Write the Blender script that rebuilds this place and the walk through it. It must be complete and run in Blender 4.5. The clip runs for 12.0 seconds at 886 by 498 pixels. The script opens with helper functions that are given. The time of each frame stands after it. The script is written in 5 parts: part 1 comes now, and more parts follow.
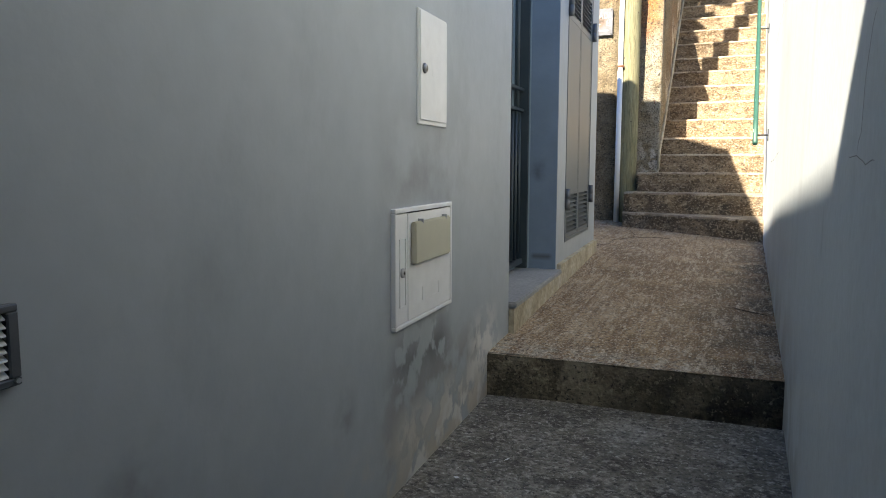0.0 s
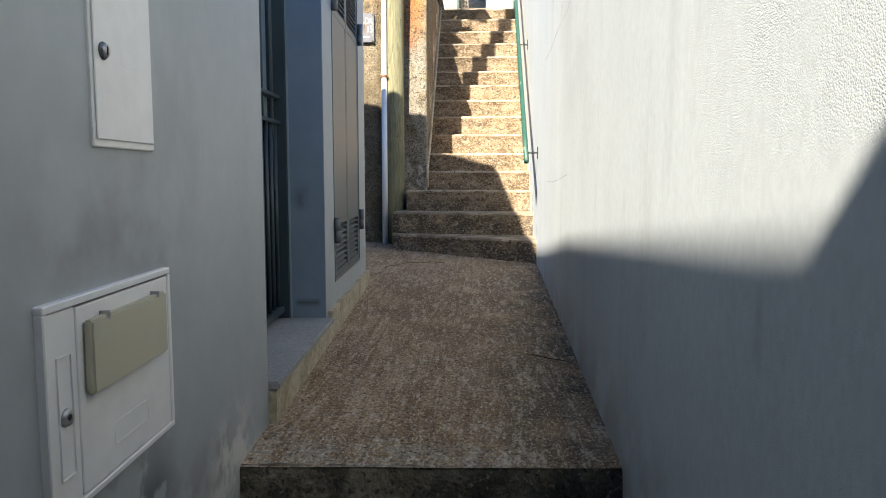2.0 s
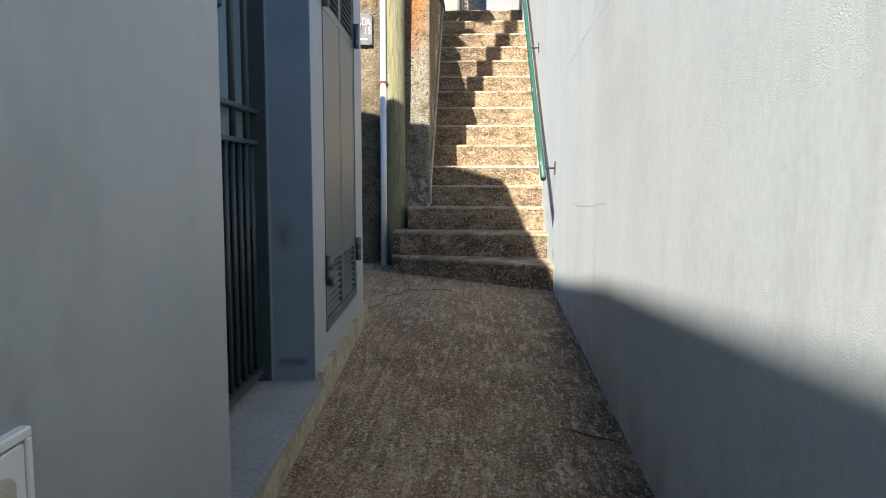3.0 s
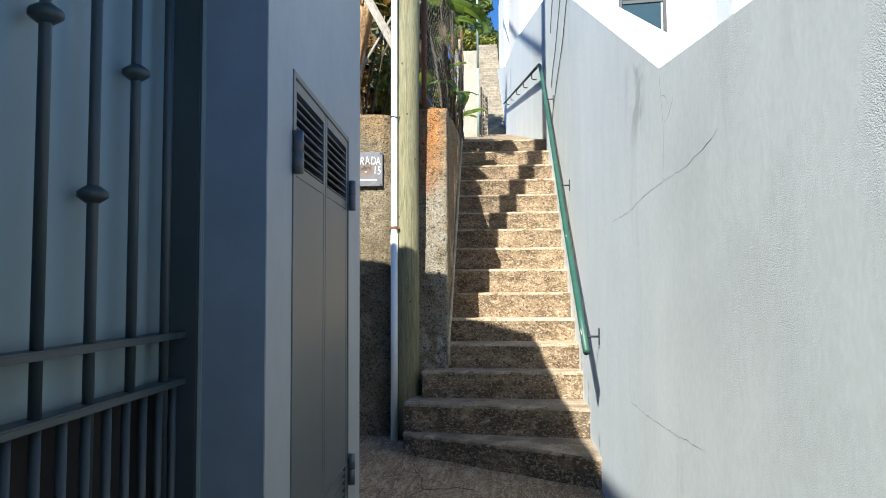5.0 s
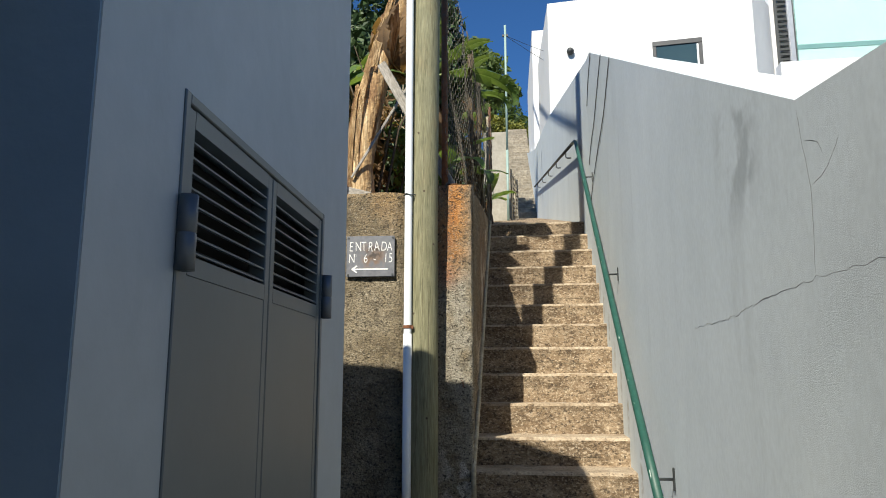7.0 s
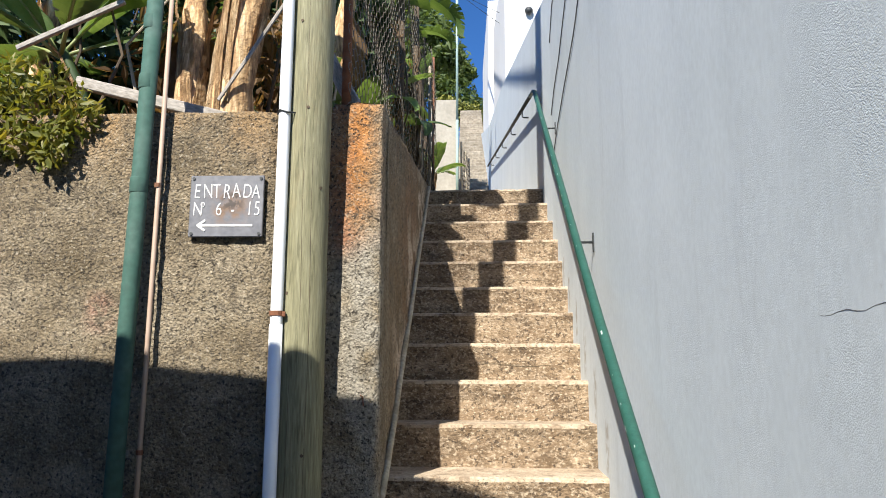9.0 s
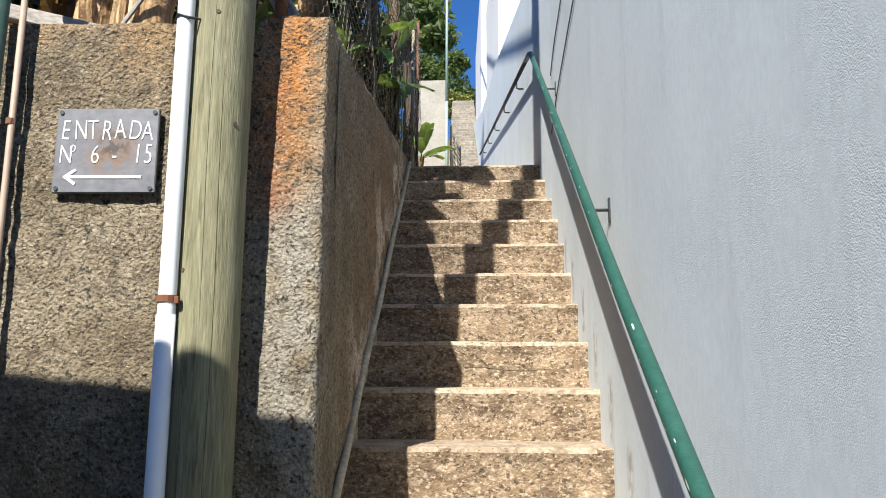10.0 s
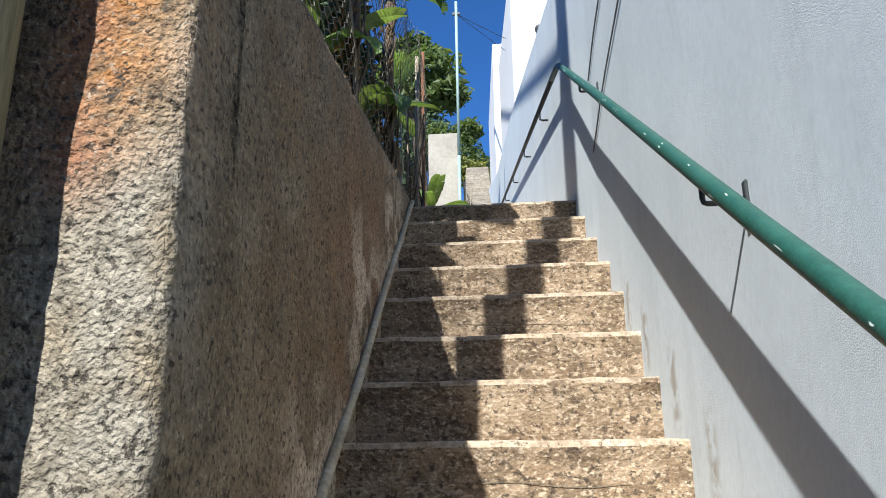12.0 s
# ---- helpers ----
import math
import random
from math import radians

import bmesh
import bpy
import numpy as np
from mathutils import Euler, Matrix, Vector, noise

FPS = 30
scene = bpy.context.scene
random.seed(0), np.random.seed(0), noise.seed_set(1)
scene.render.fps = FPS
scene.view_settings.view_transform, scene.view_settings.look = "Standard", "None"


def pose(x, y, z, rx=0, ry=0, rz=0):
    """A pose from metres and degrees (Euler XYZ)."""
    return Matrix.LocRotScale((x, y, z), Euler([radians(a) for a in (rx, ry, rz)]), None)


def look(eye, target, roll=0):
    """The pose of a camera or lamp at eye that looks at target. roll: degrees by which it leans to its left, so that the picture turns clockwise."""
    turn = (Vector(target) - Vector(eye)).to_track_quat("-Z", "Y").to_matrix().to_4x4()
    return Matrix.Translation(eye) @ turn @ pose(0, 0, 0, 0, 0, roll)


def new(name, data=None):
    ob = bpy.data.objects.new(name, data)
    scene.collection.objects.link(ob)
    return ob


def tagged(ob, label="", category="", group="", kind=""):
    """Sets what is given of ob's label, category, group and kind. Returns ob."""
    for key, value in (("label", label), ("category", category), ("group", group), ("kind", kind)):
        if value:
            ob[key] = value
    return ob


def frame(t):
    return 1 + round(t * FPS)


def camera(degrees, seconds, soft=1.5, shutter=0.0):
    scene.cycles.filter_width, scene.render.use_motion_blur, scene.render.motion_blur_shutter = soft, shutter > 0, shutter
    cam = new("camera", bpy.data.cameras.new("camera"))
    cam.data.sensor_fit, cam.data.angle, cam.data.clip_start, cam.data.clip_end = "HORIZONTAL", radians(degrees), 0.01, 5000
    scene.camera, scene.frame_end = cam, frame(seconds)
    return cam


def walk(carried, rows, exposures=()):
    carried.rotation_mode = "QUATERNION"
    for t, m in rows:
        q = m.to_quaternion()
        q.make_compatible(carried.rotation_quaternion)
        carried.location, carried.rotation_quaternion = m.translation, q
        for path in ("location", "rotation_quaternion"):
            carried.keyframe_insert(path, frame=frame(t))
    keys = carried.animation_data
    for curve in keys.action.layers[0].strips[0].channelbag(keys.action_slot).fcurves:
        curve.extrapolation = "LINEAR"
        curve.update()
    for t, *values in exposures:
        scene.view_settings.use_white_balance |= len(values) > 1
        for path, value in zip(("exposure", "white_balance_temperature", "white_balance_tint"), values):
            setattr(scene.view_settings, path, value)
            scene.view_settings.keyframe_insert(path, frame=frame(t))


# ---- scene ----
cam = camera(63.1, 12.0, soft=1.0)
PATH = [
    (0, (0.589, 0.447, 0.891), (-0.176, 2.281, 0.662), 0.1),
    (0.5, (0.551, 0.591, 0.906), (0.038, 2.511, 0.683), 0.1),
    (1, (0.439, 0.714, 0.926), (0.172, 2.683, 0.7), 0.2),
    (1.5, (0.378, 0.906, 0.928), (0.244, 2.89, 0.708), -0.0),
    (2, (0.371, 1.191, 0.961), (0.24, 3.176, 0.761), 0.0),
    (2.5, (0.318, 1.499, 0.999), (0.193, 3.485, 0.804), 0.1),
    (4.5, (0.184, 2.568, 1.37), (0.066, 4.564, 1.325), -0.2),
    (5, (0.211, 2.721, 1.418), (0.032, 4.709, 1.538), -0.3),
    (5.5, (0.197, 2.879, 1.422), (-0.075, 4.845, 1.67), -0.2),
    (6, (0.152, 3.087, 1.433), (-0.116, 5.043, 1.751), -0.3),
    (6.5, (0.132, 3.349, 1.457), (-0.135, 5.302, 1.799), -0.3),
    (7, (0.171, 3.669, 1.593), (-0.088, 5.62, 1.946), -0.1),
    (9, (0.228, 5.282, 1.69), (0.092, 7.25, 2.019), 0.1),
    (9.5, (0.246, 5.746, 1.725), (0.131, 7.716, 2.05), 0.2),
    (10, (0.26, 6.166, 1.725), (0.142, 8.137, 2.047), 0.2),
    (10.5, (0.277, 6.552, 1.748), (0.16, 8.522, 2.075), -0.0),
    (11, (0.262, 6.87, 1.796), (0.116, 8.826, 2.189), -0.0),
    (11.5, (0.226, 7.173, 1.836), (0.062, 9.101, 2.341), -0.9),
    (12, (0.211, 7.44, 1.835), (0.051, 9.363, 2.36), -0.8),
]
walk(cam, [(t, look(eye, target, roll)) for t, eye, target, roll in PATH],
     exposures=[(0, 2.28, 7600, 10), (0.5, 2.12, 7600, 10), (1, 1.92, 7500, 10), (1.5, 1.9, 7400, 10), (2, 1.9, 7300, 10), (2.5, 1.78, 7150, 10), (4.5, 1.43, 6650, 6), (5.0, 1.38, 6600, 6), (5.5, 0.67, 6850, 5), (6, 0.78, 6850, 5), (6.5, 0.82, 6850, 5), (7, 0.68, 6900, 6), (9, 1.1, 6600, 10), (9.5, 1.06, 6550, 10), (11, 1.13, 6300, 9), (12, 1.08, 6150, 9)])

# ---- light ----
SUN = Vector((-0.097, -0.30, 0.29)).normalized()
world = bpy.data.worlds.new("sky")
scene.world = world
world.use_nodes = True
sky = world.node_tree.nodes.new("ShaderNodeTexSky")
sky.sky_type = "NISHITA"
sky.sun_disc = False
sky.sun_elevation = math.asin(SUN.z)
sky.sun_rotation = math.atan2(SUN.x, SUN.y)
sky.altitude, sky.dust_density, sky.ozone_density = 1200, 0.0, 7.5
back = world.node_tree.nodes["Background"]
back.inputs["Strength"].default_value = 0.05
deep = world.node_tree.nodes.new("ShaderNodeVectorMath")
deep.operation = "MULTIPLY"
deep.inputs[1].default_value = (0.72, 1.2, 1.6)   # a deep blue winter sky
world.node_tree.links.new(sky.outputs[0], deep.inputs[0])
world.node_tree.links.new(deep.outputs[0], back.inputs["Color"])
sun = new("sun", bpy.data.lights.new("sun", "SUN"))
sun.data.energy, sun.data.angle, sun.data.color = 5.0, radians(0.55), (1.0, 0.955, 0.885)
sun.matrix_world = look(SUN * 30, (0, 0, 0))


# ---- materials ----
def shade(name, cols, scale=3.0, rough=0.8, bump=0.0, bscale=80.0, metal=0.0, stretch=(1, 1, 1), fine=None, spec=0.5, rand=0.0, bdist=0.004, bkind="noise", grain=False, patchy=0.0, pits=None, spread=0.2, layers=()):
    """Colours mixed by a broad noise, a fine grain over it, and relief, all in the object's metres."""
    m = bpy.data.materials.new(name)
    m.use_nodes = True
    nt = m.node_tree
    b = nt.nodes["Principled BSDF"]
    tc = nt.nodes.new("ShaderNodeTexCoord")
    mp = nt.nodes.new("ShaderNodeMapping")
    mp.inputs["Scale"].default_value = stretch
    nt.links.new(tc.outputs["Object"], mp.inputs["Vector"])
    n = nt.nodes.new("ShaderNodeTexNoise")
    n.inputs["Scale"].default_value, n.inputs["Detail"].default_value, n.inputs["Roughness"].default_value = scale, 6, 0.62
    n.inputs["Distortion"].default_value = 1.6 if grain else 0.0
    nt.links.new(mp.outputs[0], n.inputs["Vector"])
    r = nt.nodes.new("ShaderNodeValToRGB")
    e = r.color_ramp.elements
    stops = [0.5 - spread + 2 * spread * i / max(1, len(cols) - 1) for i in range(len(cols))]
    e[0].position, e[0].color = stops[0], (*cols[0], 1)
    e[1].position, e[1].color = stops[-1], (*cols[-1], 1)
    for p, c in zip(stops[1:-1], cols[1:-1]):
        q = e.new(p)
        q.color = (*c, 1)
    nt.links.new(n.outputs["Fac"], r.inputs["Fac"])
    head = nt.nodes.new("NodeReroute")
    head.name = "head"
    nt.links.new(r.outputs["Color"], head.inputs[0])
    out = head.outputs[0]
    for ls, level, edge, colour, amount, pull in layers:
        lm = nt.nodes.new("ShaderNodeMapping")
        lm.inputs["Scale"].default_value = pull
        lm.inputs["Location"].default_value = (ls, level * 7, amount * 5)
        nt.links.new(tc.outputs["Object"], lm.inputs["Vector"])
        f = nt.nodes.new("ShaderNodeTexNoise")
        f.inputs["Scale"].default_value, f.inputs["Detail"].default_value, f.inputs["Roughness"].default_value = ls, 7, 0.68
        nt.links.new(lm.outputs[0], f.inputs["Vector"])
        fr = nt.nodes.new("ShaderNodeMapRange")
        fr.inputs["From Min"].default_value, fr.inputs["From Max"].default_value = level - edge, level + edge
        fr.inputs["To Max"].default_value = amount
        nt.links.new(f.outputs["Fac"], fr.inputs["Value"])
        lx = nt.nodes.new("ShaderNodeMix")
        lx.data_type = "RGBA"
        nt.links.new(fr.outputs[0], lx.inputs["Factor"])
        nt.links.new(out, lx.inputs["A"])
        lx.inputs["B"].default_value = (*colour, 1)
        out = lx.outputs["Result"]
    if fine:
        fs, amount = fine
        f = nt.nodes.new("ShaderNodeTexNoise")
        f.inputs["Scale"].default_value, f.inputs["Detail"].default_value = fs, 3
        nt.links.new(mp.outputs[0], f.inputs["Vector"])
        fr = nt.nodes.new("ShaderNodeMapRange")
        fr.inputs["From Min"].default_value, fr.inputs["From Max"].default_value = 0.3, 0.7
        fr.inputs["To Min"].default_value, fr.inputs["To Max"].default_value = 1 - amount, 1 + amount
        nt.links.new(f.outputs["Fac"], fr.inputs["Value"])
        mx = nt.nodes.new("ShaderNodeVectorMath")
        mx.operation = "SCALE"
        nt.links.new(out, mx.inputs[0])
        nt.links.new(fr.outputs[0], mx.inputs["Scale"])
        out = mx.outputs[0]
    for ps, level, dark in pits or ():
        f = nt.nodes.new("ShaderNodeTexNoise")
        f.inputs["Scale"].default_value, f.inputs["Detail"].default_value = ps, 2
        nt.links.new(tc.outputs["Object"], f.inputs["Vector"])
        fr = nt.nodes.new("ShaderNodeMapRange")
        fr.inputs["From Min"].default_value, fr.inputs["From Max"].default_value = level, level + 0.05
        fr.inputs["To Min"].default_value, fr.inputs["To Max"].default_value = 1.0, dark
        nt.links.new(f.outputs["Fac"], fr.inputs["Value"])
        mx = nt.nodes.new("ShaderNodeVectorMath")
        mx.operation = "SCALE"
        nt.links.new(out, mx.inputs[0])
        nt.links.new(fr.outputs[0], mx.inputs["Scale"])
        out = mx.outputs[0]
    if rand:
        oi = nt.nodes.new("ShaderNodeObjectInfo")
        rr = nt.nodes.new("ShaderNodeMapRange")
        rr.inputs["To Min"].default_value, rr.inputs["To Max"].default_value = 1 - rand, 1 + rand
        nt.links.new(oi.outputs["Random"], rr.inputs["Value"])
        mx = nt.nodes.new("ShaderNodeVectorMath")
        mx.operation = "SCALE"
        nt.links.new(out, mx.inputs[0])
        nt.links.new(rr.outputs[0], mx.inputs["Scale"])
        out = mx.outputs[0]
    nt.links.new(out, b.inputs["Base Color"])
    b.inputs["Roughness"].default_value, b.inputs["Metallic"].default_value = rough, metal
    b.inputs["Specular IOR Level"].default_value = spec
    if bump:
        if bkind == "stone":
            t = nt.nodes.new("ShaderNodeTexVoronoi")
            t.inputs["Scale"].default_value = bscale
            h = t.outputs["Distance"]
            wob = nt.nodes.new("ShaderNodeTexNoise")
            wob.inputs["Scale"].default_value, wob.inputs["Detail"].default_value = bscale * 0.35, 5
            nt.links.new(mp.outputs[0], wob.inputs["Vector"])
            nt.links.new(wob.outputs["Color"], t.inputs["Vector"])
            t.inputs["Scale"].default_value = bscale * 0.12
            ad = nt.nodes.new("ShaderNodeMath")
            ad.operation = "ADD"
            nt.links.new(h, ad.inputs[0])
            nt.links.new(wob.outputs["Fac"], ad.inputs[1])
            h = ad.outputs[0]
        elif bkind == "pimples":
            t = nt.nodes.new("ShaderNodeTexVoronoi")
            t.feature = "SMOOTH_F1"
            t.inputs["Scale"].default_value, t.inputs["Smoothness"].default_value = bscale, 0.35
            nt.links.new(tc.outputs["Object"], t.inputs["Vector"])
            wob = nt.nodes.new("ShaderNodeTexNoise")
            wob.inputs["Scale"].default_value, wob.inputs["Detail"].default_value = bscale * 0.4, 4
            nt.links.new(tc.outputs["Object"], wob.inputs["Vector"])
            ad = nt.nodes.new("ShaderNodeMath")
            ad.operation = "SUBTRACT"
            nt.links.new(wob.outputs["Fac"], ad.inputs[0])
            nt.links.new(t.outputs["Distance"], ad.inputs[1])
            h = ad.outputs[0]
        else:
            t = nt.nodes.new("ShaderNodeTexNoise")
            t.inputs["Scale"].default_value, t.inputs["Detail"].default_value = bscale, 4
            nt.links.new((mp if grain else tc).outputs[0 if grain else "Object"], t.inputs["Vector"])
            h = t.outputs["Fac"]
        bp = nt.nodes.new("ShaderNodeBump")
        bp.inputs["Strength"].default_value, bp.inputs["Distance"].default_value = bump, bdist
        if patchy:
            pn = nt.nodes.new("ShaderNodeTexNoise")
            pn.inputs["Scale"].default_value, pn.inputs["Detail"].default_value = patchy, 3
            nt.links.new(tc.outputs["Object"], pn.inputs["Vector"])
            pr = nt.nodes.new("ShaderNodeMapRange")
            pr.inputs["From Min"].default_value, pr.inputs["From Max"].default_value = 0.4, 0.68
            pr.inputs["To Min"].default_value, pr.inputs["To Max"].default_value = bump * 0.12, bump * 1.5
            nt.links.new(pn.outputs["Fac"], pr.inputs["Value"])
            nt.links.new(pr.outputs[0], bp.inputs["Strength"])
        nt.links.new(h, bp.inputs["Height"])
        nt.links.new(bp.outputs[0], b.inputs["Normal"])
    return m


def colour_patch(m, colour, axis_ranges, scale=6.0, strength=0.9, soft=0.15, crisp=0.12):
    """A patch with a shape of its own, mostly stains: colour laid under the grain of m inside a box of object metres,
    its rim broken up by noise.
    """
    nt = m.node_tree
    head = nt.nodes["head"]
    old = head.inputs[0].links[0].from_socket
    tc = nt.nodes.new("ShaderNodeTexCoord")
    sp = nt.nodes.new("ShaderNodeSeparateXYZ")
    n = nt.nodes.new("ShaderNodeTexNoise")
    n.inputs["Scale"].default_value, n.inputs["Detail"].default_value = scale, 6
    nt.links.new(tc.outputs["Object"], n.inputs["Vector"])
    nt.links.new(tc.outputs["Object"], sp.inputs[0])
    value = None
    for axis, (lo, hi) in axis_ranges.items():
        for edge, sign in ((lo, 1), (hi, -1)):
            if edge is None:
                continue
            r = nt.nodes.new("ShaderNodeMapRange")
            r.inputs["From Min"].default_value = edge - sign * soft
            r.inputs["From Max"].default_value = edge + sign * soft
            nt.links.new(sp.outputs["XYZ".index(axis)], r.inputs["Value"])
            if value is None:
                value = r.outputs[0]
            else:
                mu = nt.nodes.new("ShaderNodeMath")
                mu.operation = "MULTIPLY"
                nt.links.new(value, mu.inputs[0])
                nt.links.new(r.outputs[0], mu.inputs[1])
                value = mu.outputs[0]
    mu = nt.nodes.new("ShaderNodeMath")
    mu.operation = "MULTIPLY"
    nt.links.new(value, mu.inputs[0])
    nr = nt.nodes.new("ShaderNodeMapRange")
    nr.inputs["From Min"].default_value, nr.inputs["From Max"].default_value = 0.5 - crisp, 0.5 + crisp * 0.6
    nr.inputs["To Max"].default_value = strength
    nt.links.new(n.outputs["Fac"], nr.inputs["Value"])
    nt.links.new(nr.outputs[0], mu.inputs[1])
    mx = nt.nodes.new("ShaderNodeMix")
    mx.data_type = "RGBA"
    nt.links.new(mu.outputs[0], mx.inputs["Factor"])
    nt.links.new(old, mx.inputs["A"])
    mx.inputs["B"].default_value = (*colour, 1)
    nt.links.new(mx.outputs["Result"], head.inputs[0])
    return m


ONE = (1, 1, 1)
LEFT_PLASTER = shade("grey_plaster", [(0.315, 0.35, 0.372), (0.345, 0.38, 0.40), (0.37, 0.402, 0.42)], 1.3, 0.6, 0.25, 45, fine=(14, 0.035), bdist=0.002, spread=0.2, layers=[(2.2, 0.62, 0.07, (0.27, 0.30, 0.315), 0.5, (1, 1, 0.5))])
RIGHT_PLASTER = shade("pale_blue_stucco", [(0.495, 0.552, 0.582), (0.538, 0.593, 0.623), (0.58, 0.635, 0.662)], 1.6, 0.8, 0.34, 330, fine=(70, 0.05), bdist=0.0017, patchy=3.0, bkind="pimples", spread=0.22, stretch=(1, 1, 0.6), layers=[(3.0, 0.61, 0.05, (0.46, 0.505, 0.53), 0.55, (1, 1.6, 0.35)), (90, 0.66, 0.03, (0.42, 0.45, 0.46), 0.6, ONE)])
WHITE_PLASTER = shade("white_render", [(0.64, 0.65, 0.66), (0.71, 0.71, 0.71)], 0.8, 0.8, 0.15, 60)
FLOOR = shade("walkway_concrete", [(0.20, 0.125, 0.062), (0.31, 0.21, 0.118), (0.42, 0.305, 0.19)], 3.5, 0.85, 1.0, 95, fine=(60, 0.35), bdist=0.012, stretch=(1.4, 0.8, 1), spread=0.18,
              layers=[(5, 0.54, 0.06, (0.15, 0.08, 0.036), 0.6, (5, 0.35, 1)), (16, 0.56, 0.03, (0.52, 0.43, 0.32), 0.6, (2.5, 0.5, 1)), (75, 0.57, 0.03, (0.60, 0.53, 0.43), 0.7, (1.6, 0.8, 1)), (60, 0.585, 0.03, (0.06, 0.04, 0.024), 0.85, ONE)])
FLOOR_LOW = shade("grey_alley_concrete", [(0.09, 0.08, 0.062), (0.165, 0.15, 0.122), (0.24, 0.225, 0.19)], 4, 0.85, 1.0, 90, fine=(60, 0.35), bdist=0.012, spread=0.17,
                  layers=[(9, 0.55, 0.05, (0.05, 0.044, 0.034), 0.7, ONE), (34, 0.57, 0.03, (0.38, 0.36, 0.31), 0.6, ONE), (70, 0.60, 0.03, (0.50, 0.48, 0.43), 0.7, ONE), (55, 0.58, 0.03, (0.03, 0.027, 0.02), 0.8, ONE)])
STEP = shade("step_concrete", [(0.13, 0.085, 0.048), (0.215, 0.152, 0.092), (0.31, 0.232, 0.15)], 4.0, 0.9, 1.0, 80, stretch=(1, 1, 1.8), fine=(60, 0.25), rand=0.08, bdist=0.009, spread=0.17,
             layers=[(6, 0.53, 0.04, (0.095, 0.064, 0.036), 0.7, (1, 1, 1.6)), (11, 0.56, 0.04, (0.40, 0.31, 0.212), 0.4, (1, 1, 2.2)), (46, 0.56, 0.03, (0.48, 0.395, 0.285), 0.6, (1, 1, 1.5)), (40, 0.575, 0.02, (0.045, 0.031, 0.02), 0.85, (1, 1, 1.3))])
TREAD = shade("worn_tread_concrete", [(0.26, 0.195, 0.128), (0.36, 0.285, 0.20), (0.44, 0.365, 0.27)], 7.0, 0.9, 0.8, 75, fine=(60, 0.25), rand=0.08, bdist=0.007,
              layers=[(12, 0.57, 0.03, (0.17, 0.12, 0.075), 0.7, ONE), (60, 0.60, 0.02, (0.07, 0.05, 0.032), 0.8, ONE)])
KERB = shade("dark_step_concrete", [(0.085, 0.072, 0.047), (0.145, 0.126, 0.087), (0.21, 0.188, 0.137)], 5.0, 0.9, 1.0, 80, fine=(60, 0.3), bdist=0.012, spread=0.17,
             layers=[(14, 0.56, 0.03, (0.045, 0.038, 0.024), 0.75, ONE), (50, 0.60, 0.02, (0.26, 0.24, 0.18), 0.6, ONE), (58, 0.60, 0.02, (0.015, 0.013, 0.01), 0.9, ONE)])
STONE = shade("rough_concrete", [(0.125, 0.096, 0.056), (0.195, 0.156, 0.10), (0.275, 0.232, 0.162)], 4, 0.95, 1.0, 95, fine=(75, 0.35), bdist=0.018, spread=0.17,
              layers=[(80, 0.59, 0.03, (0.40, 0.36, 0.28), 0.5, ONE), (58, 0.575, 0.025, (0.03, 0.024, 0.017), 0.88, ONE), (14, 0.585, 0.05, (0.07, 0.056, 0.038), 0.55, ONE)])
SOIL = shade("red_soil", [(0.10, 0.045, 0.02), (0.20, 0.09, 0.045)], 8, 0.95, 1.0, 40, bdist=0.02)
GROUND = shade("hillside", [(0.06, 0.06, 0.03), (0.12, 0.10, 0.06)], 0.5, 0.95, 1.0, 4, bdist=0.1)


# ---- builders ----
def box(bm, x0, x1, y0, y1, z0, z1):
    v = [bm.verts.new(p) for p in ((x0, y0, z0), (x1, y0, z0), (x1, y1, z0), (x0, y1, z0), (x0, y0, z1), (x1, y0, z1), (x1, y1, z1), (x0, y1, z1))]
    return [bm.faces.new([v[i] for i in f]) for f in ((0, 3, 2, 1), (4, 5, 6, 7), (0, 1, 5, 4), (1, 2, 6, 5), (2, 3, 7, 6), (3, 0, 4, 7))]


def rounded(bm, width, segments=2):
    bmesh.ops.bevel(bm, geom=bm.edges[:], offset=width, segments=segments, affect="EDGES", clamp_overlap=True)
    return bm


def slab(x0, x1, y0, y1, z0, z1, r=0.0, segments=2):
    bm = bmesh.new()
    box(bm, x0, x1, y0, y1, z0, z1)
    return rounded(bm, r, segments) if r else bm


def prism(outline, height_low, height_high, axis="x"):
    """An outline in two coordinates, given thickness along the third axis."""
    bm = bmesh.new()
    put = {"x": lambda a, b, h: (h, a, b), "y": lambda a, b, h: (a, h, b), "z": lambda a, b, h: (a, b, h)}[axis]
    lo = [bm.verts.new(put(a, b, height_low)) for a, b in outline]
    hi = [bm.verts.new(put(a, b, height_high)) for a, b in outline]
    n = len(outline)
    bm.faces.new(lo[::-1])
    bm.faces.new(hi)
    for i in range(n):
        bm.faces.new((lo[i], lo[(i + 1) % n], hi[(i + 1) % n], hi[i]))
    bmesh.ops.recalc_face_normals(bm, faces=bm.faces[:])
    return bm


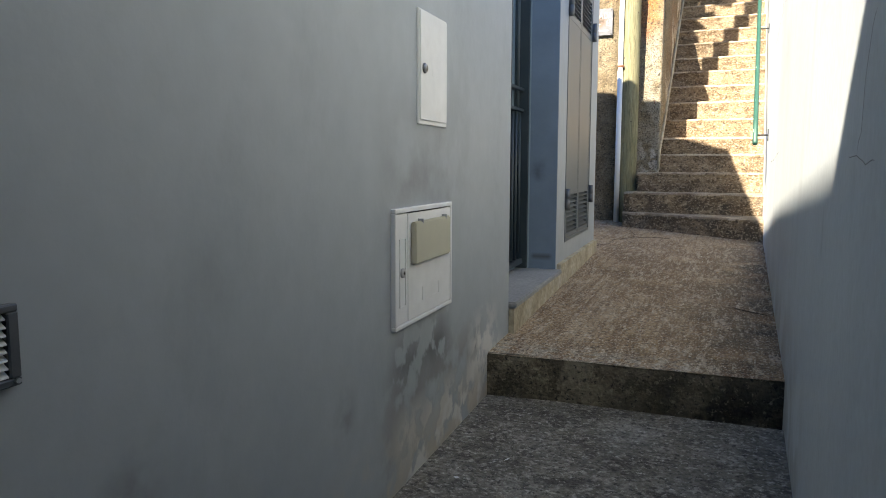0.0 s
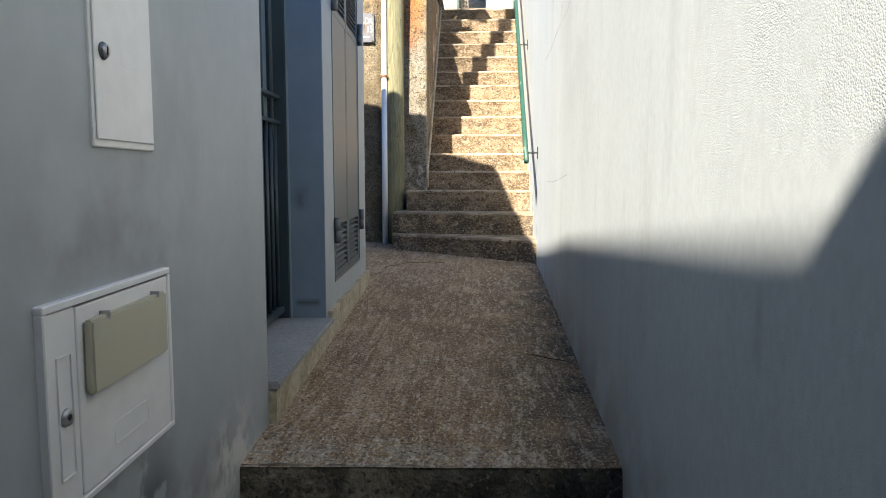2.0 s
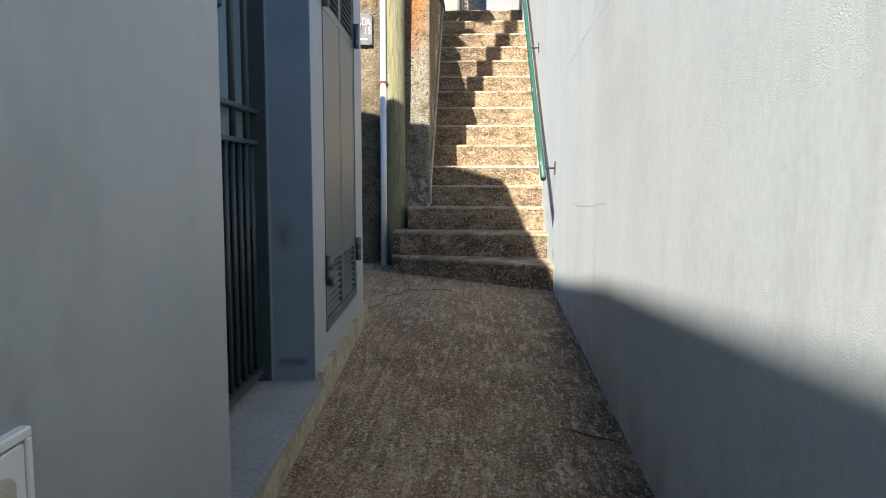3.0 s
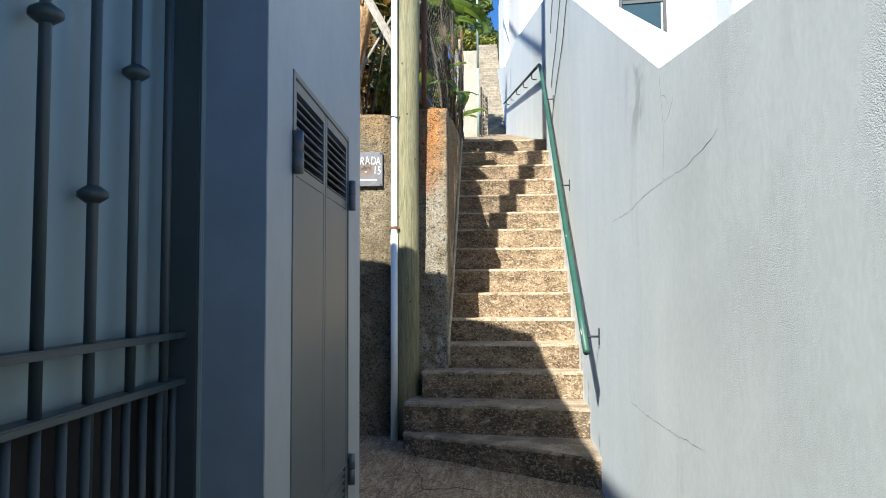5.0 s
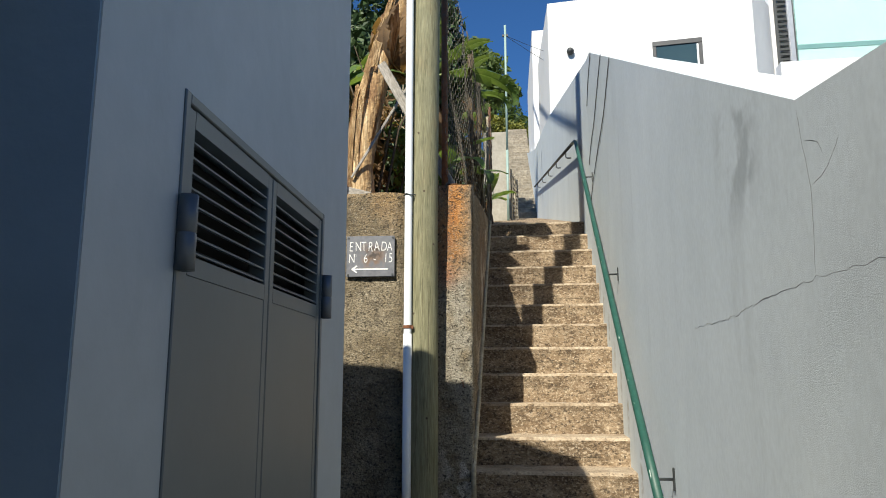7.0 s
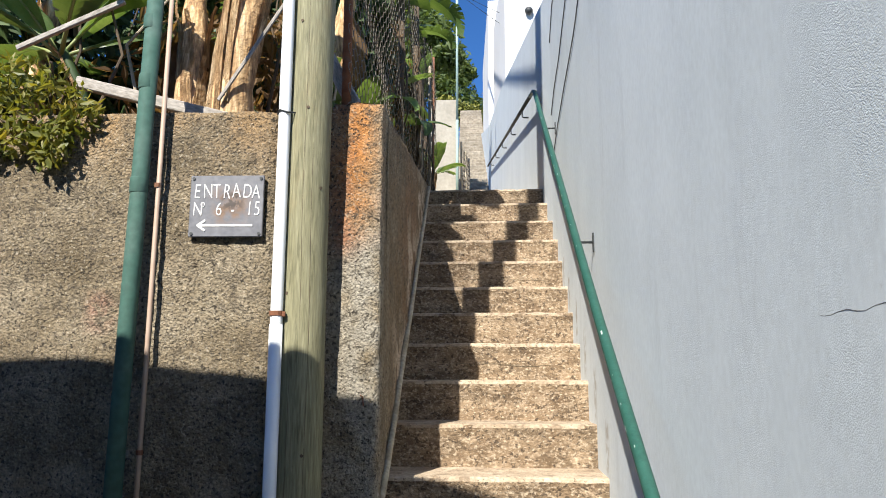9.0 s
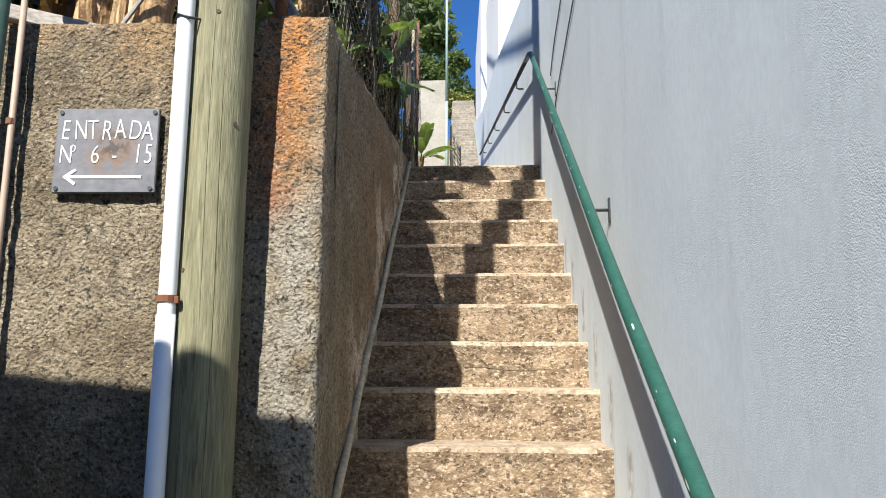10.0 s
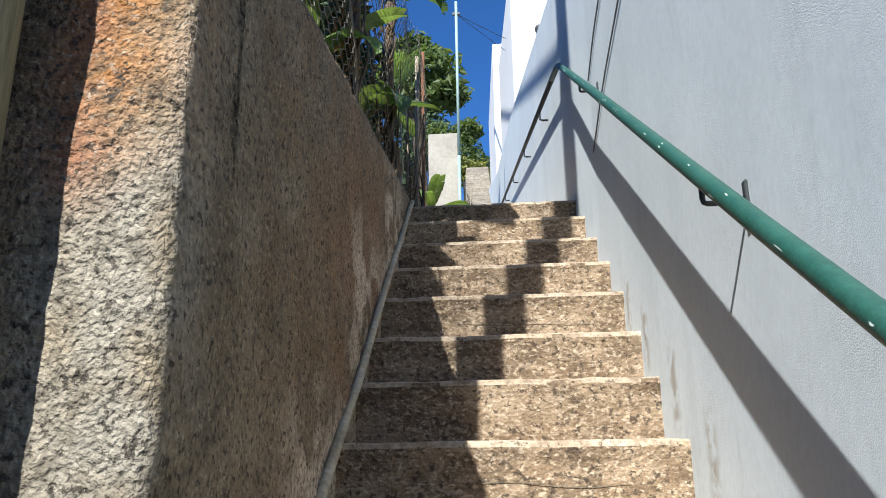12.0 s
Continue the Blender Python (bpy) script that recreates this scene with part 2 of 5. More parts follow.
def tube(bm, points, radius, seg=8, ends=True):
    """A round bar along points; radius one number or one per point."""
    pts = [Vector(p) for p in points]
    rad = radius if isinstance(radius, (list, tuple)) else [radius] * len(pts)
    rings = []
    side = None
    for i, p in enumerate(pts):
        way = (pts[min(i + 1, len(pts) - 1)] - pts[max(i - 1, 0)]).normalized()
        if side is None:
            side = way.cross(Vector((0, 0, 1)) if abs(way.z) < 0.9 else Vector((1, 0, 0))).normalized()
        side = (side - way * side.dot(way)).normalized()
        up = way.cross(side)
        rings.append([bm.verts.new(p + (side * math.cos(a) + up * math.sin(a)) * rad[i]) for a in (2 * math.pi * k / seg for k in range(seg))])
    for a, b in zip(rings, rings[1:]):
        for k in range(seg):
            bm.faces.new((a[k], a[(k + 1) % seg], b[(k + 1) % seg], b[k]))
    if ends:
        bm.faces.new(rings[0][::-1])
        bm.faces.new(rings[-1])
    return bm


def mesh_of(name, bm, material, smooth=False):
    bmesh.ops.recalc_face_normals(bm, faces=bm.faces[:])
    me = bpy.data.meshes.new(name)
    bm.to_mesh(me)
    bm.free()
    me.materials.append(material)
    if smooth:
        me.polygons.foreach_set("use_smooth", [True] * len(me.polygons))
    return me


def part(name, bm, material, parent, label="", smooth=False):
    ob = new(name, mesh_of(name, bm, material, smooth))
    ob.parent = parent
    return tagged(ob, label)


def solid(name, bm, material, label, category, at=None, kind="", group="", smooth=False):
    ob = new(name, mesh_of(name, bm, material, smooth))
    if at is not None:
        ob.matrix_world = at
    return tagged(ob, label, category, group, kind)


def empty(name, at, label, category, group="", kind=""):
    ob = new(name)
    ob.matrix_world = at
    return tagged(ob, label, category, group, kind)


def wear(bm, amount, scale, keep=lambda co: True):
    for v in bm.verts:
        if keep(v.co):
            v.co += noise.noise_vector(v.co * scale) * amount
    return bm


LEFT = pose(-0.165, 0, 0, 0, 0, 2.948)   # the grey house's alley face: x out of the wall, y along it
RIGHT_X = 0.75

# ---- structure ----
# hillside in one sheet to the horizon
bm = bmesh.new()
xs = [-400, -150, -60, -25, -12, -8, -5, -3, -2, -1.2, -0.6, -0.45, 1.3, 1.6, 3, 6, 12, 25, 60, 150, 400]
ys = [-400, -120, -40, -15, -6, 0, 4, 8.0, 8.47, 8.5, 9, 10, 11, 12, 14, 17, 20, 23, 27, 33, 40, 60, 120, 400]
grid = []
for y in ys:
    row = []
    for x in xs:
        if y < 8.48:
            z = -0.35
        else:
            z = (2.75 if y < 12 else 2.75 + 0.24 * (y - 12) if y < 23 else 5.4 + 0.5 * (y - 23) if y < 33 else 10.4 + 0.16 * min(y - 33, 90))
            if x > -0.5:
                z -= 2.6 if y < 13 else 0.6
        row.append(bm.verts.new((x, y, z)))
    grid.append(row)
for a, b in zip(grid, grid[1:]):
    for k in range(len(xs) - 1):
        bm.faces.new((a[k], a[k + 1], b[k + 1], b[k]))
solid("ground", bm, GROUND, "dry brown hillside soil rising behind the walls", "ground", kind="structure")

# right-hand wall: low stretch, then climbing beside the stair, then along the ramp
# the stretch before y 2.7 is unseen, raised to 4.3 to block sky light
bm = prism([(-6, -0.4), (11.25, -0.4), (11.25, 5.03), (10.8, 4.91), (5.29, 2.205), (2.7, 1.8), (2.7, 4.3), (-6, 4.3)], RIGHT_X, RIGHT_X + 0.24)
wall_east = solid("wall_east", bm, RIGHT_PLASTER, "pale blue-grey stuccoed garden wall with cracks and damp patches", "wall", kind="structure")
bm = prism([(0, -1), (24, -1), (24, 11.5), (12.0, 7.9), (6.35, 6.72), (0, 5.03)], 0, 0.24)
wall_upper = solid("wall_upper", bm, RIGHT_PLASTER, "pale blue-grey wall beside the upper ramp", "wall", at=pose(RIGHT_X, 11.25, 0, 0, 0, 2.75), kind="structure")

# left-hand house: alley face with doorway and cabinet recess, end face, parapet
bm = bmesh.new()
DY0, DY1, DZ = 3.425, 4.50, 2.55
CY0, CY1, CZ0, CZ1 = 4.755, 5.715, 0.43, 2.075
END = 6.03
TOP = 3.5
box(bm, -0.3, 0, -0.7, DY0, -0.5, TOP)
box(bm, -0.3, 0, DY0, DY1, -0.5, 0.27)
box(bm, -0.3, 0, DY0, DY1, DZ, TOP)
box(bm, -0.3, 0, DY1, CY0, -0.5, TOP)
box(bm, -0.3, 0, CY0, CY1, -0.5, CZ0)
box(bm, -0.3, 0, CY0, CY1, CZ1, TOP)
box(bm, -0.3, -0.09, CY0, CY1, CZ0, CZ1)
box(bm, -0.3, 0, CY1, END, -0.5, TOP)
box(bm, -0.3, 0, -6, -0.7, -0.5, TOP)
bmesh.ops.remove_doubles(bm, verts=bm.verts[:], dist=0.0005)
wall_west = solid("wall_west", bm, LEFT_PLASTER, "smooth grey plastered house wall with scuffs and damp marks", "wall", at=LEFT, kind="structure")
bm = prism([(-1.05, TOP + 0.001), (END, TOP + 0.001), (END, 3.70), (2.7, 3.63), (1.73, 3.641), (-0.46, 3.526), (-1.05, 3.503)], -0.3, 0)
solid("parapet", bm, LEFT_PLASTER, "grey plastered parapet of the house", "parapet", at=LEFT, kind="structure")
bm = prism([(-0.3, END - 0.35), (-0.3, END), (-0.0, END), (-0.55, 6.22), (-1.7, 6.36), (-6, 6.5), (-6, 6.1), (-1.6, 6.0)], -0.5, 3.70, "z")
solid("wall_house_end", bm, LEFT_PLASTER, "grey plastered end wall of the house", "wall", at=LEFT, kind="structure")
# added out of view; its front edge sets the shadow edge on the right wall
bm = slab(-3, RIGHT_X + 0.3, -6, -0.91, 3.42, 3.75)
solid("passage_shade_slab", bm, WHITE_PLASTER, "unseen concrete slab added behind the walker to shape the wall shadow", "ceiling", kind="structure")
bm = slab(-5.9, -0.31, -0.7, END - 0.4, 3.0, 3.2)
solid("roof_slab", bm, WHITE_PLASTER, "flat roof slab of the grey house behind its parapet", "roof", at=LEFT, kind="structure")
bm = slab(-6, 6, -6.4, -6.05, -0.5, 6)
solid("wall_south", bm, LEFT_PLASTER, "plain grey wall closing the alley", "wall", kind="structure")

# lower floor, the single step, and the sloping walkway
bm = prism([(-6, -0.12), (3.12, -0.015), (3.12, -0.3), (-6, -0.4)], -0.75, RIGHT_X + 0.02)
solid("floor_lower", bm, FLOOR_LOW, "worn dirty concrete alley floor", "floor", kind="structure")
bm = bmesh.new()
NX, NY = 28, 60
rows = []
for j in range(NY + 1):
    row = []
    for i in range(NX + 1):
        x = -1.6 + (RIGHT_X + 0.02 + 1.6) * i / NX
        front = 3.095 + 0.10 * (x + 0.34) / 1.09
        y = front + (8.6 - front) * j / NY
        z = 0.155 - 0.02 * (x + 0.34) + 0.028 * (y - 3.1) + 0.006 * noise.noise(Vector((x * 3, y * 3, 0)))
        row.append(bm.verts.new((x, y, z)))
    rows.append(row)
for a, b in zip(rows, rows[1:]):
    for k in range(NX):
        bm.faces.new((a[k], a[k + 1], b[k + 1], b[k]))
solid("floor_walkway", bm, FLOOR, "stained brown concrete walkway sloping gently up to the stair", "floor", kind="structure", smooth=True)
bm = bmesh.new()
rows = []
for j, (dy, z) in enumerate(((0.012, -0.2), (0.0, -0.02), (-0.004, 0.05), (0.0, 0.12), (0.004, 0.147), (0.014, 0.156), (0.03, 0.154), (0.05, 0.13))):
    row = []
    for i in range(41):
        x = -0.40 + (RIGHT_X + 0.02 + 0.40) * i / 40
        y = 3.092 + 0.10 * (x + 0.34) / 1.09 + dy + 0.004 * noise.noise(Vector((x * 9, z * 9, 1)))
        row.append(bm.verts.new((x, y, z - 0.02 * (x + 0.34) * (z > 0.1) + 0.003 * noise.noise(Vector((x * 12, 0, 5))))))
    rows.append(row)
for a, b in zip(rows, rows[1:]):
    for k in range(40):
        bm.faces.new((a[k], a[k + 1], b[k + 1], b[k]))
solid("step_alley", bm, KERB, "single concrete step across the alley, almost black on the right", "step", kind="structure", smooth=True)

# the stair: nosing places from the foot up
NOSE = [(7.80, 7.12, 0.436), (7.86, 7.69, 0.632), (8.15, 8.13, 0.83), (8.39, 8.38, 1.017), (8.74, 8.736, 1.20), (9.08, 9.08, 1.413), (9.38, 9.38, 1.63),
        (9.71, 9.71, 1.846), (10.06, 10.06, 2.06), (10.34, 10.34, 2.263), (10.67, 10.67, 2.494), (11.0, 11.0, 2.716), (11.36, 11.36, 2.946), (11.70, 11.70, 3.18), (12.01, 12.01, 3.39)]
stair = empty("staircase", pose(0, 7, 0.2), "steep worn tan concrete stair climbing between two walls", "stairs", kind="structure")
prev = 0.2


def left_of(y):
    return -0.272 - 0.0305 * (y - 8.36)


for k, (yl, yr, z) in enumerate(NOSE):
    x0 = -0.535 if k < 2 else -0.44 if k == 2 else left_of(yl) - 0.03
    x1 = RIGHT_X + 0.01
    depth = (NOSE[k + 1][1] - yr if k < len(NOSE) - 1 else 0.5) + 0.12
    if k < 2:
        depth = 1.1
    profile = [(0.004, prev - 0.06), (0.006, prev + 0.4 * (z - prev)), (0.004, z - 0.06), (0.001, z - 0.045), (-0.003, z - 0.02), (0.002, z - 0.006), (0.014, z), (0.05, z), (depth * 0.55, z - 0.003), (depth, z)]
    bm = bmesh.new()
    n = 44
    rows = []
    for j, (dy, zz) in enumerate(profile):
        row = []
        for i in range(n + 1):
            f = i / n
            x = x0 + (x1 - x0) * f
            y = yl + (yr - yl) * f + dy
            w = noise.noise_vector(Vector((x * 7 + k * 3, zz * 7, dy * 5)))
            chip = max(0.0, noise.noise(Vector((x * 14 + k * 9, 3, k))) - 0.35) * (0.035 if 3 <= j <= 6 else 0)
            row.append(bm.verts.new((x, y + 0.006 * w.y + chip, zz + 0.004 * w.z - chip * 0.5)))
        rows.append(row)
    for a, b in zip(rows, rows[1:]):
        for i in range(n):
            bm.faces.new((a[i], a[i + 1], b[i + 1], b[i]))
    for side in (0, n):
        col = [r[side] for r in rows]
        low = bm.verts.new((col[-1].co.x, col[-1].co.y, prev - 0.06))
        bm.faces.new(col + [low])
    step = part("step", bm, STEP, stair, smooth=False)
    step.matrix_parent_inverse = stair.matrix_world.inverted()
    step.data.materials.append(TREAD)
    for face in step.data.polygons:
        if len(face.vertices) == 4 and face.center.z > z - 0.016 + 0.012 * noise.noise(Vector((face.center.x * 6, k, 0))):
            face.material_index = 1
    if k in (4, 7, 10):
        r = random.Random(k)
        f0, f1 = r.uniform(0.1, 0.5), r.uniform(0.8, 0.97)
        zz = prev + (z - prev) * r.uniform(0.3, 0.55)
        pts = [(x0 + (x1 - x0) * f, yl + (yr - yl) * f + 0.002 + 0.003 * noise.noise(Vector((f * 9, k, 0))), zz + 0.012 * noise.noise(Vector((f * 5, k, 4))) - 0.02 * f) for f in np.linspace(f0, f1, 22)]
        part("joint_line", tube(bmesh.new(), pts, [0.0005] + [0.0011] * 20 + [0.0005], 5), KERB, stair, "rough casting joint").matrix_parent_inverse = stair.matrix_world.inverted()
    prev = z

# ramp above the stair and the far upper stair
bm = prism([(12.05, 3.38), (23.0, 5.88), (23.0, 4.5), (12.05, 2.5)], -1.0, RIGHT_X + 0.05)
solid("floor_ramp", bm, STEP, "concrete ramp leading on from the stair head", "floor", kind="structure")
FAR_STEP = shade("far_step_concrete", [(0.15, 0.128, 0.098), (0.22, 0.192, 0.15), (0.29, 0.26, 0.21)], 3, 0.9, 0.6, 30, fine=(14, 0.3), rand=0.15)
upper = empty("staircase_upper", pose(-0.3, 23, 5.8), "long narrow concrete stair far up the hill", "stairs", kind="structure")
for k in range(34):
    y = 23 + k * 0.30
    z = 5.88 + (k + 1) * 0.178
    xc = -0.22 - 0.036 * (y - 23)
    part("step", slab(xc - 0.42, xc + 0.42, y, y + 0.42, z - 0.36, z, 0.012, 1), FAR_STEP, upper).matrix_parent_inverse = upper.matrix_world.inverted()

# retaining wall: front face and the return along the stair
bm = bmesh.new()
cols = []
path = [(-6.0, 8.26), (-3.0, 8.27), (-1.1, 8.305), (-0.75, 8.32), (-0.66, 8.375), (-0.45, 8.395), (-0.274, 8.402), (-0.264, 8.422), (-0.292, 8.85), (-0.31, 9.5), (-0.335, 10.3), (-0.36, 11.1), (-0.385, 11.9), (-0.40, 12.4)]
fine_path = []
for (xa, ya), (xb, yb) in zip(path, path[1:]):
    steps = max(1, int(math.hypot(xb - xa, yb - ya) / (0.02 if xa > -1.2 else 0.06)))
    fine_path += [(xa + (xb - xa) * i / steps, ya + (yb - ya) * i / steps) for i in range(steps)]
fine_path.append(path[-1])


def wall_top(x, y):
    return 2.83 + 0.01 * noise.noise(Vector((x * 5, y * 5, 2))) + (0.07 if x > -0.5 else 0) + max(0, y - 8.4) * 0.148


for x, y in fine_path:
    t = wall_top(x, y)
    hs = [0.0 + t * j / 110 for j in range(111)]
    inner = Vector((-0.25, 0.05, 0)) if y > 8.42 else Vector((0, 0.25, 0))
    col = []
    for h in hs:
        w = noise.noise(Vector((x * 40, y * 40, h * 40))) * 0.0045 + noise.noise(Vector((x * 16, y * 16, h * 16))) * 0.0065 + noise.noise(Vector((x * 5, y * 5, h * 5))) * 0.009
        lean = 0.035 * (h - 1.9) * min(1.0, max(0.0, (x + 0.75) / 0.2)) * min(1.0, max(0.0, (8.75 - y) / 0.3))
        d = Vector((w, lean, 0)) if y > 8.42 else Vector((0, lean - w, 0))
        col.append(bm.verts.new(Vector((x, y, h)) + d))
    col.append(bm.verts.new(Vector((x, y, t)) + inner * 0.5 + Vector((0, 0, 0.012))))
    col.append(bm.verts.new(Vector((x, y, t)) + inner))
    col.append(bm.verts.new(Vector((x, y, t - 0.6)) + inner))
    cols.append(col)
for a, b in zip(cols, cols[1:]):
    for j in range(len(a) - 1):
        bm.faces.new((a[j], b[j], b[j + 1], a[j + 1]))
solid("wall_retaining", bm, STONE, "rough grey-brown pebbly concrete retaining wall with rust stains", "wall", kind="structure", smooth=True)

# patches of paler render on the stair side of the retaining wall are stains of its concrete
colour_patch(STONE, (0.28, 0.262, 0.215), {"X": (-0.46, None), "Z": (0.9, 2.5), "Y": (None, 8.52)}, 7, 0.75, 0.1, 0.12)
colour_patch(STONE, (0.19, 0.125, 0.062), {"X": (-0.6, None), "Y": (8.9, 12.4), "Z": (1.2, None)}, 5, 0.6, 0.3, 0.12)
colour_patch(STONE, (0.42, 0.19, 0.05), {"X": (-0.46, -0.30), "Z": (2.28, None), "Y": (None, 8.52)}, 7, 0.85, 0.08, 0.14)
colour_patch(STONE, (0.40, 0.17, 0.04), {"X": (-0.45, -0.325), "Z": (2.36, None), "Y": (None, 8.52)}, 15, 0.85, 0.05, 0.2)
colour_patch(STONE, (0.24, 0.07, 0.02), {"X": (-0.50, -0.39), "Z": (2.2, None), "Y": (None, 8.52)}, 8, 0.8, 0.06, 0.2)
colour_patch(STONE, (0.25, 0.15, 0.06), {"X": (None, -0.5), "Z": (2.62, None), "Y": (None, 8.6)}, 4, 0.7, 0.15)
colour_patch(STONE, (0.21, 0.125, 0.06), {"X": (-0.6, None), "Y": (9.2, 11.5), "Z": (1.6, 3.1)}, 3, 0.7, 0.4)
colour_patch(STONE, (0.25, 0.125, 0.06), {"X": (-0.6, None), "Y": (9.6, 10.9), "Z": (1.9, 3.1)}, 4, 0.5, 0.3, 0.12)
colour_patch(STONE, (0.62, 0.52, 0.40), {"X": (-0.6, None), "Y": (9.15, 10.0), "Z": (1.3, 1.95)}, 5, 0.85, 0.12, 0.06)
colour_patch(STONE, (0.62, 0.52, 0.40), {"X": (-0.6, None), "Y": (9.9, 11.0), "Z": (1.9, 2.65)}, 5, 0.85, 0.14, 0.06)
colour_patch(STONE, (0.62, 0.52, 0.40), {"X": (-0.6, None), "Y": (10.8, 12.3), "Z": (2.5, 3.25)}, 5, 0.85, 0.14, 0.06)
colour_patch(STONE, (0.45, 0.42, 0.37), {"X": (-0.45, -0.2), "Z": (0.75, 1.22), "Y": (None, 8.7)}, 9, 0.9, 0.08, 0.04)
colour_patch(STONE, (0.28, 0.08, 0.06), {"X": (-1.52, -1.42), "Z": (1.86, 2.0), "Y": (None, 8.6)}, 16, 0.5, 0.04)
colour_patch(LEFT_PLASTER, (0.25, 0.245, 0.235), {"Y": (2.1, 3.0), "Z": (None, 0.30)}, 9, 0.9, 0.07, 0.10)
colour_patch(LEFT_PLASTER, (0.11, 0.115, 0.115), {"Y": (2.18, 2.62), "Z": (0.26, 0.40)}, 9, 0.9, 0.06, 0.03)
colour_patch(LEFT_PLASTER, (0.62, 0.61, 0.56), {"Y": (2.2, 3.3), "Z": (None, 0.16)}, 9, 0.9, 0.06, 0.04)
colour_patch(LEFT_PLASTER, (0.64, 0.63, 0.59), {"Y": (2.9, 3.2), "Z": (0.05, 0.30)}, 12, 0.9, 0.07, 0.06)
colour_patch(LEFT_PLASTER, (0.22, 0.225, 0.23), {"Y": (2.15, 2.75), "Z": (0.72, 1.02)}, 5, 0.7, 0.12)
colour_patch(LEFT_PLASTER, (0.42, 0.38, 0.31), {"Y": (1.75, 3.6), "Z": (None, 0.09)}, 7, 0.95, 0.1, 0.05)
colour_patch(LEFT_PLASTER, (0.16, 0.165, 0.17), {"Y": (1.86, 1.92), "Z": (0.24, 0.34)}, 10, 0.8, 0.04)
colour_patch(LEFT_PLASTER, (0.17, 0.175, 0.18), {"Y": (1.17, 1.25), "Z": (0.36, 0.46)}, 10, 0.8, 0.05)
colour_patch(RIGHT_PLASTER, (0.22, 0.25, 0.26), {"Y": (2.21, 2.235), "Z": (0.69, 0.80)}, 14, 0.3, 0.015, 0.2)
colour_patch(RIGHT_PLASTER, (0.36, 0.37, 0.36), {"Y": (2.5, 7.0), "Z": (None, 0.30)}, 4, 0.75, 0.12, 0.08)
colour_patch(RIGHT_PLASTER, (0.33, 0.365, 0.385), {"Y": (5.60, 5.98), "Z": (2.06, 2.42)}, 4, 0.85, 0.07, 0.05)
for y, z, up in ((10.56, 2.44, 0.08), (10.24, 2.26, 0.08), (9.84, 2.03, 0.10), (9.47, 1.82, 0.08), (9.1, 1.58, 0.10), (8.75, 1.36, 0.10), (8.2, 0.95, 0.2), (7.75, 0.65, 0.15), (7.2, 0.35, 0.2)):
    colour_patch(RIGHT_PLASTER, (0.30, 0.275, 0.235), {"Y": (y - 0.03, y + 0.05), "Z": (z - 0.15, z + up)}, 16, 0.85, 0.035, 0.08)
colour_patch(RIGHT_PLASTER, (0.47, 0.51, 0.535), {"Y": (4.1, 5.2), "Z": (1.2, 2.1)}, 2.5, 0.7, 0.3)
# walkway darkens towards the right wall, from about x 0.2
colour_patch(FLOOR, (0.055, 0.045, 0.028), {"X": (0.42, None), "Y": (3.05, 7.2)}, 5, 0.9, 0.22, 0.16)
colour_patch(FLOOR, (0.36, 0.33, 0.27), {"X": (None, 0.5), "Y": (3.05, 3.30)}, 30, 0.75, 0.08, 0.10)
colour_patch(FLOOR, (0.15, 0.088, 0.048), {"X": (-0.5, 0.5), "Y": (4.3, 6.6)}, 3, 0.7, 0.4)
# lowest steps and their treads darker, up to about z 0.66
colour_patch(STEP, (0.055, 0.045, 0.032), {"Z": (None, 0.66), "Y": (None, 8.3)}, 5, 0.9, 0.12)
colour_patch(TREAD, (0.16, 0.125, 0.085), {"Z": (None, 0.66), "Y": (None, 8.3)}, 5, 0.85, 0.12)
# alley step goes almost black right of about x 0.22
colour_patch(KERB, (0.010, 0.010, 0.008), {"X": (0.22, None), "Z": (None, 0.16)}, 9, 0.97, 0.15, 0.2)

GATE = shade("gate_paint", [(0.03, 0.048, 0.058), (0.045, 0.066, 0.077)], 3, 0.45, 0.15, 120)
GATE_SHEET = shade("gate_sheet", [(0.20, 0.285, 0.315), (0.24, 0.33, 0.36)], 1.5, 0.5, 0.1, 60)
STEEL_DOOR = shade("grey_lacquered_steel", [(0.088, 0.108, 0.118), (0.112, 0.134, 0.145)], 2, 0.40, 0.04, 40, metal=0.1)
HINGE = shade("dark_grey_steel", [(0.10, 0.11, 0.12), (0.14, 0.15, 0.16)], 8, 0.45, metal=0.5)
# near-black colour takes the place of shade inside recesses, gaps and keyholes
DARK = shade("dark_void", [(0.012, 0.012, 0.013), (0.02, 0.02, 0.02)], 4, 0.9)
ENAMEL = shade("white_enamel", [(0.70, 0.71, 0.71), (0.78, 0.79, 0.79)], 4, 0.4, 0.1, 90, fine=(25, 0.03))
BEIGE = shade("beige_plastic", [(0.44, 0.425, 0.33), (0.50, 0.48, 0.375)], 5, 0.5, 0.05, 90)
GALV = shade("galvanised_metal", [(0.35, 0.36, 0.37), (0.5, 0.51, 0.52)], 20, 0.45, metal=0.7)
SILL = shade("sill_concrete", [(0.24, 0.25, 0.25), (0.33, 0.335, 0.33)], 5, 0.8, 0.4, 90, fine=(60, 0.15))
PLINTH = shade("stained_plinth", [(0.26, 0.22, 0.15), (0.40, 0.35, 0.25), (0.47, 0.43, 0.34)], 7, 0.85, 0.5, 70, fine=(50, 0.25))
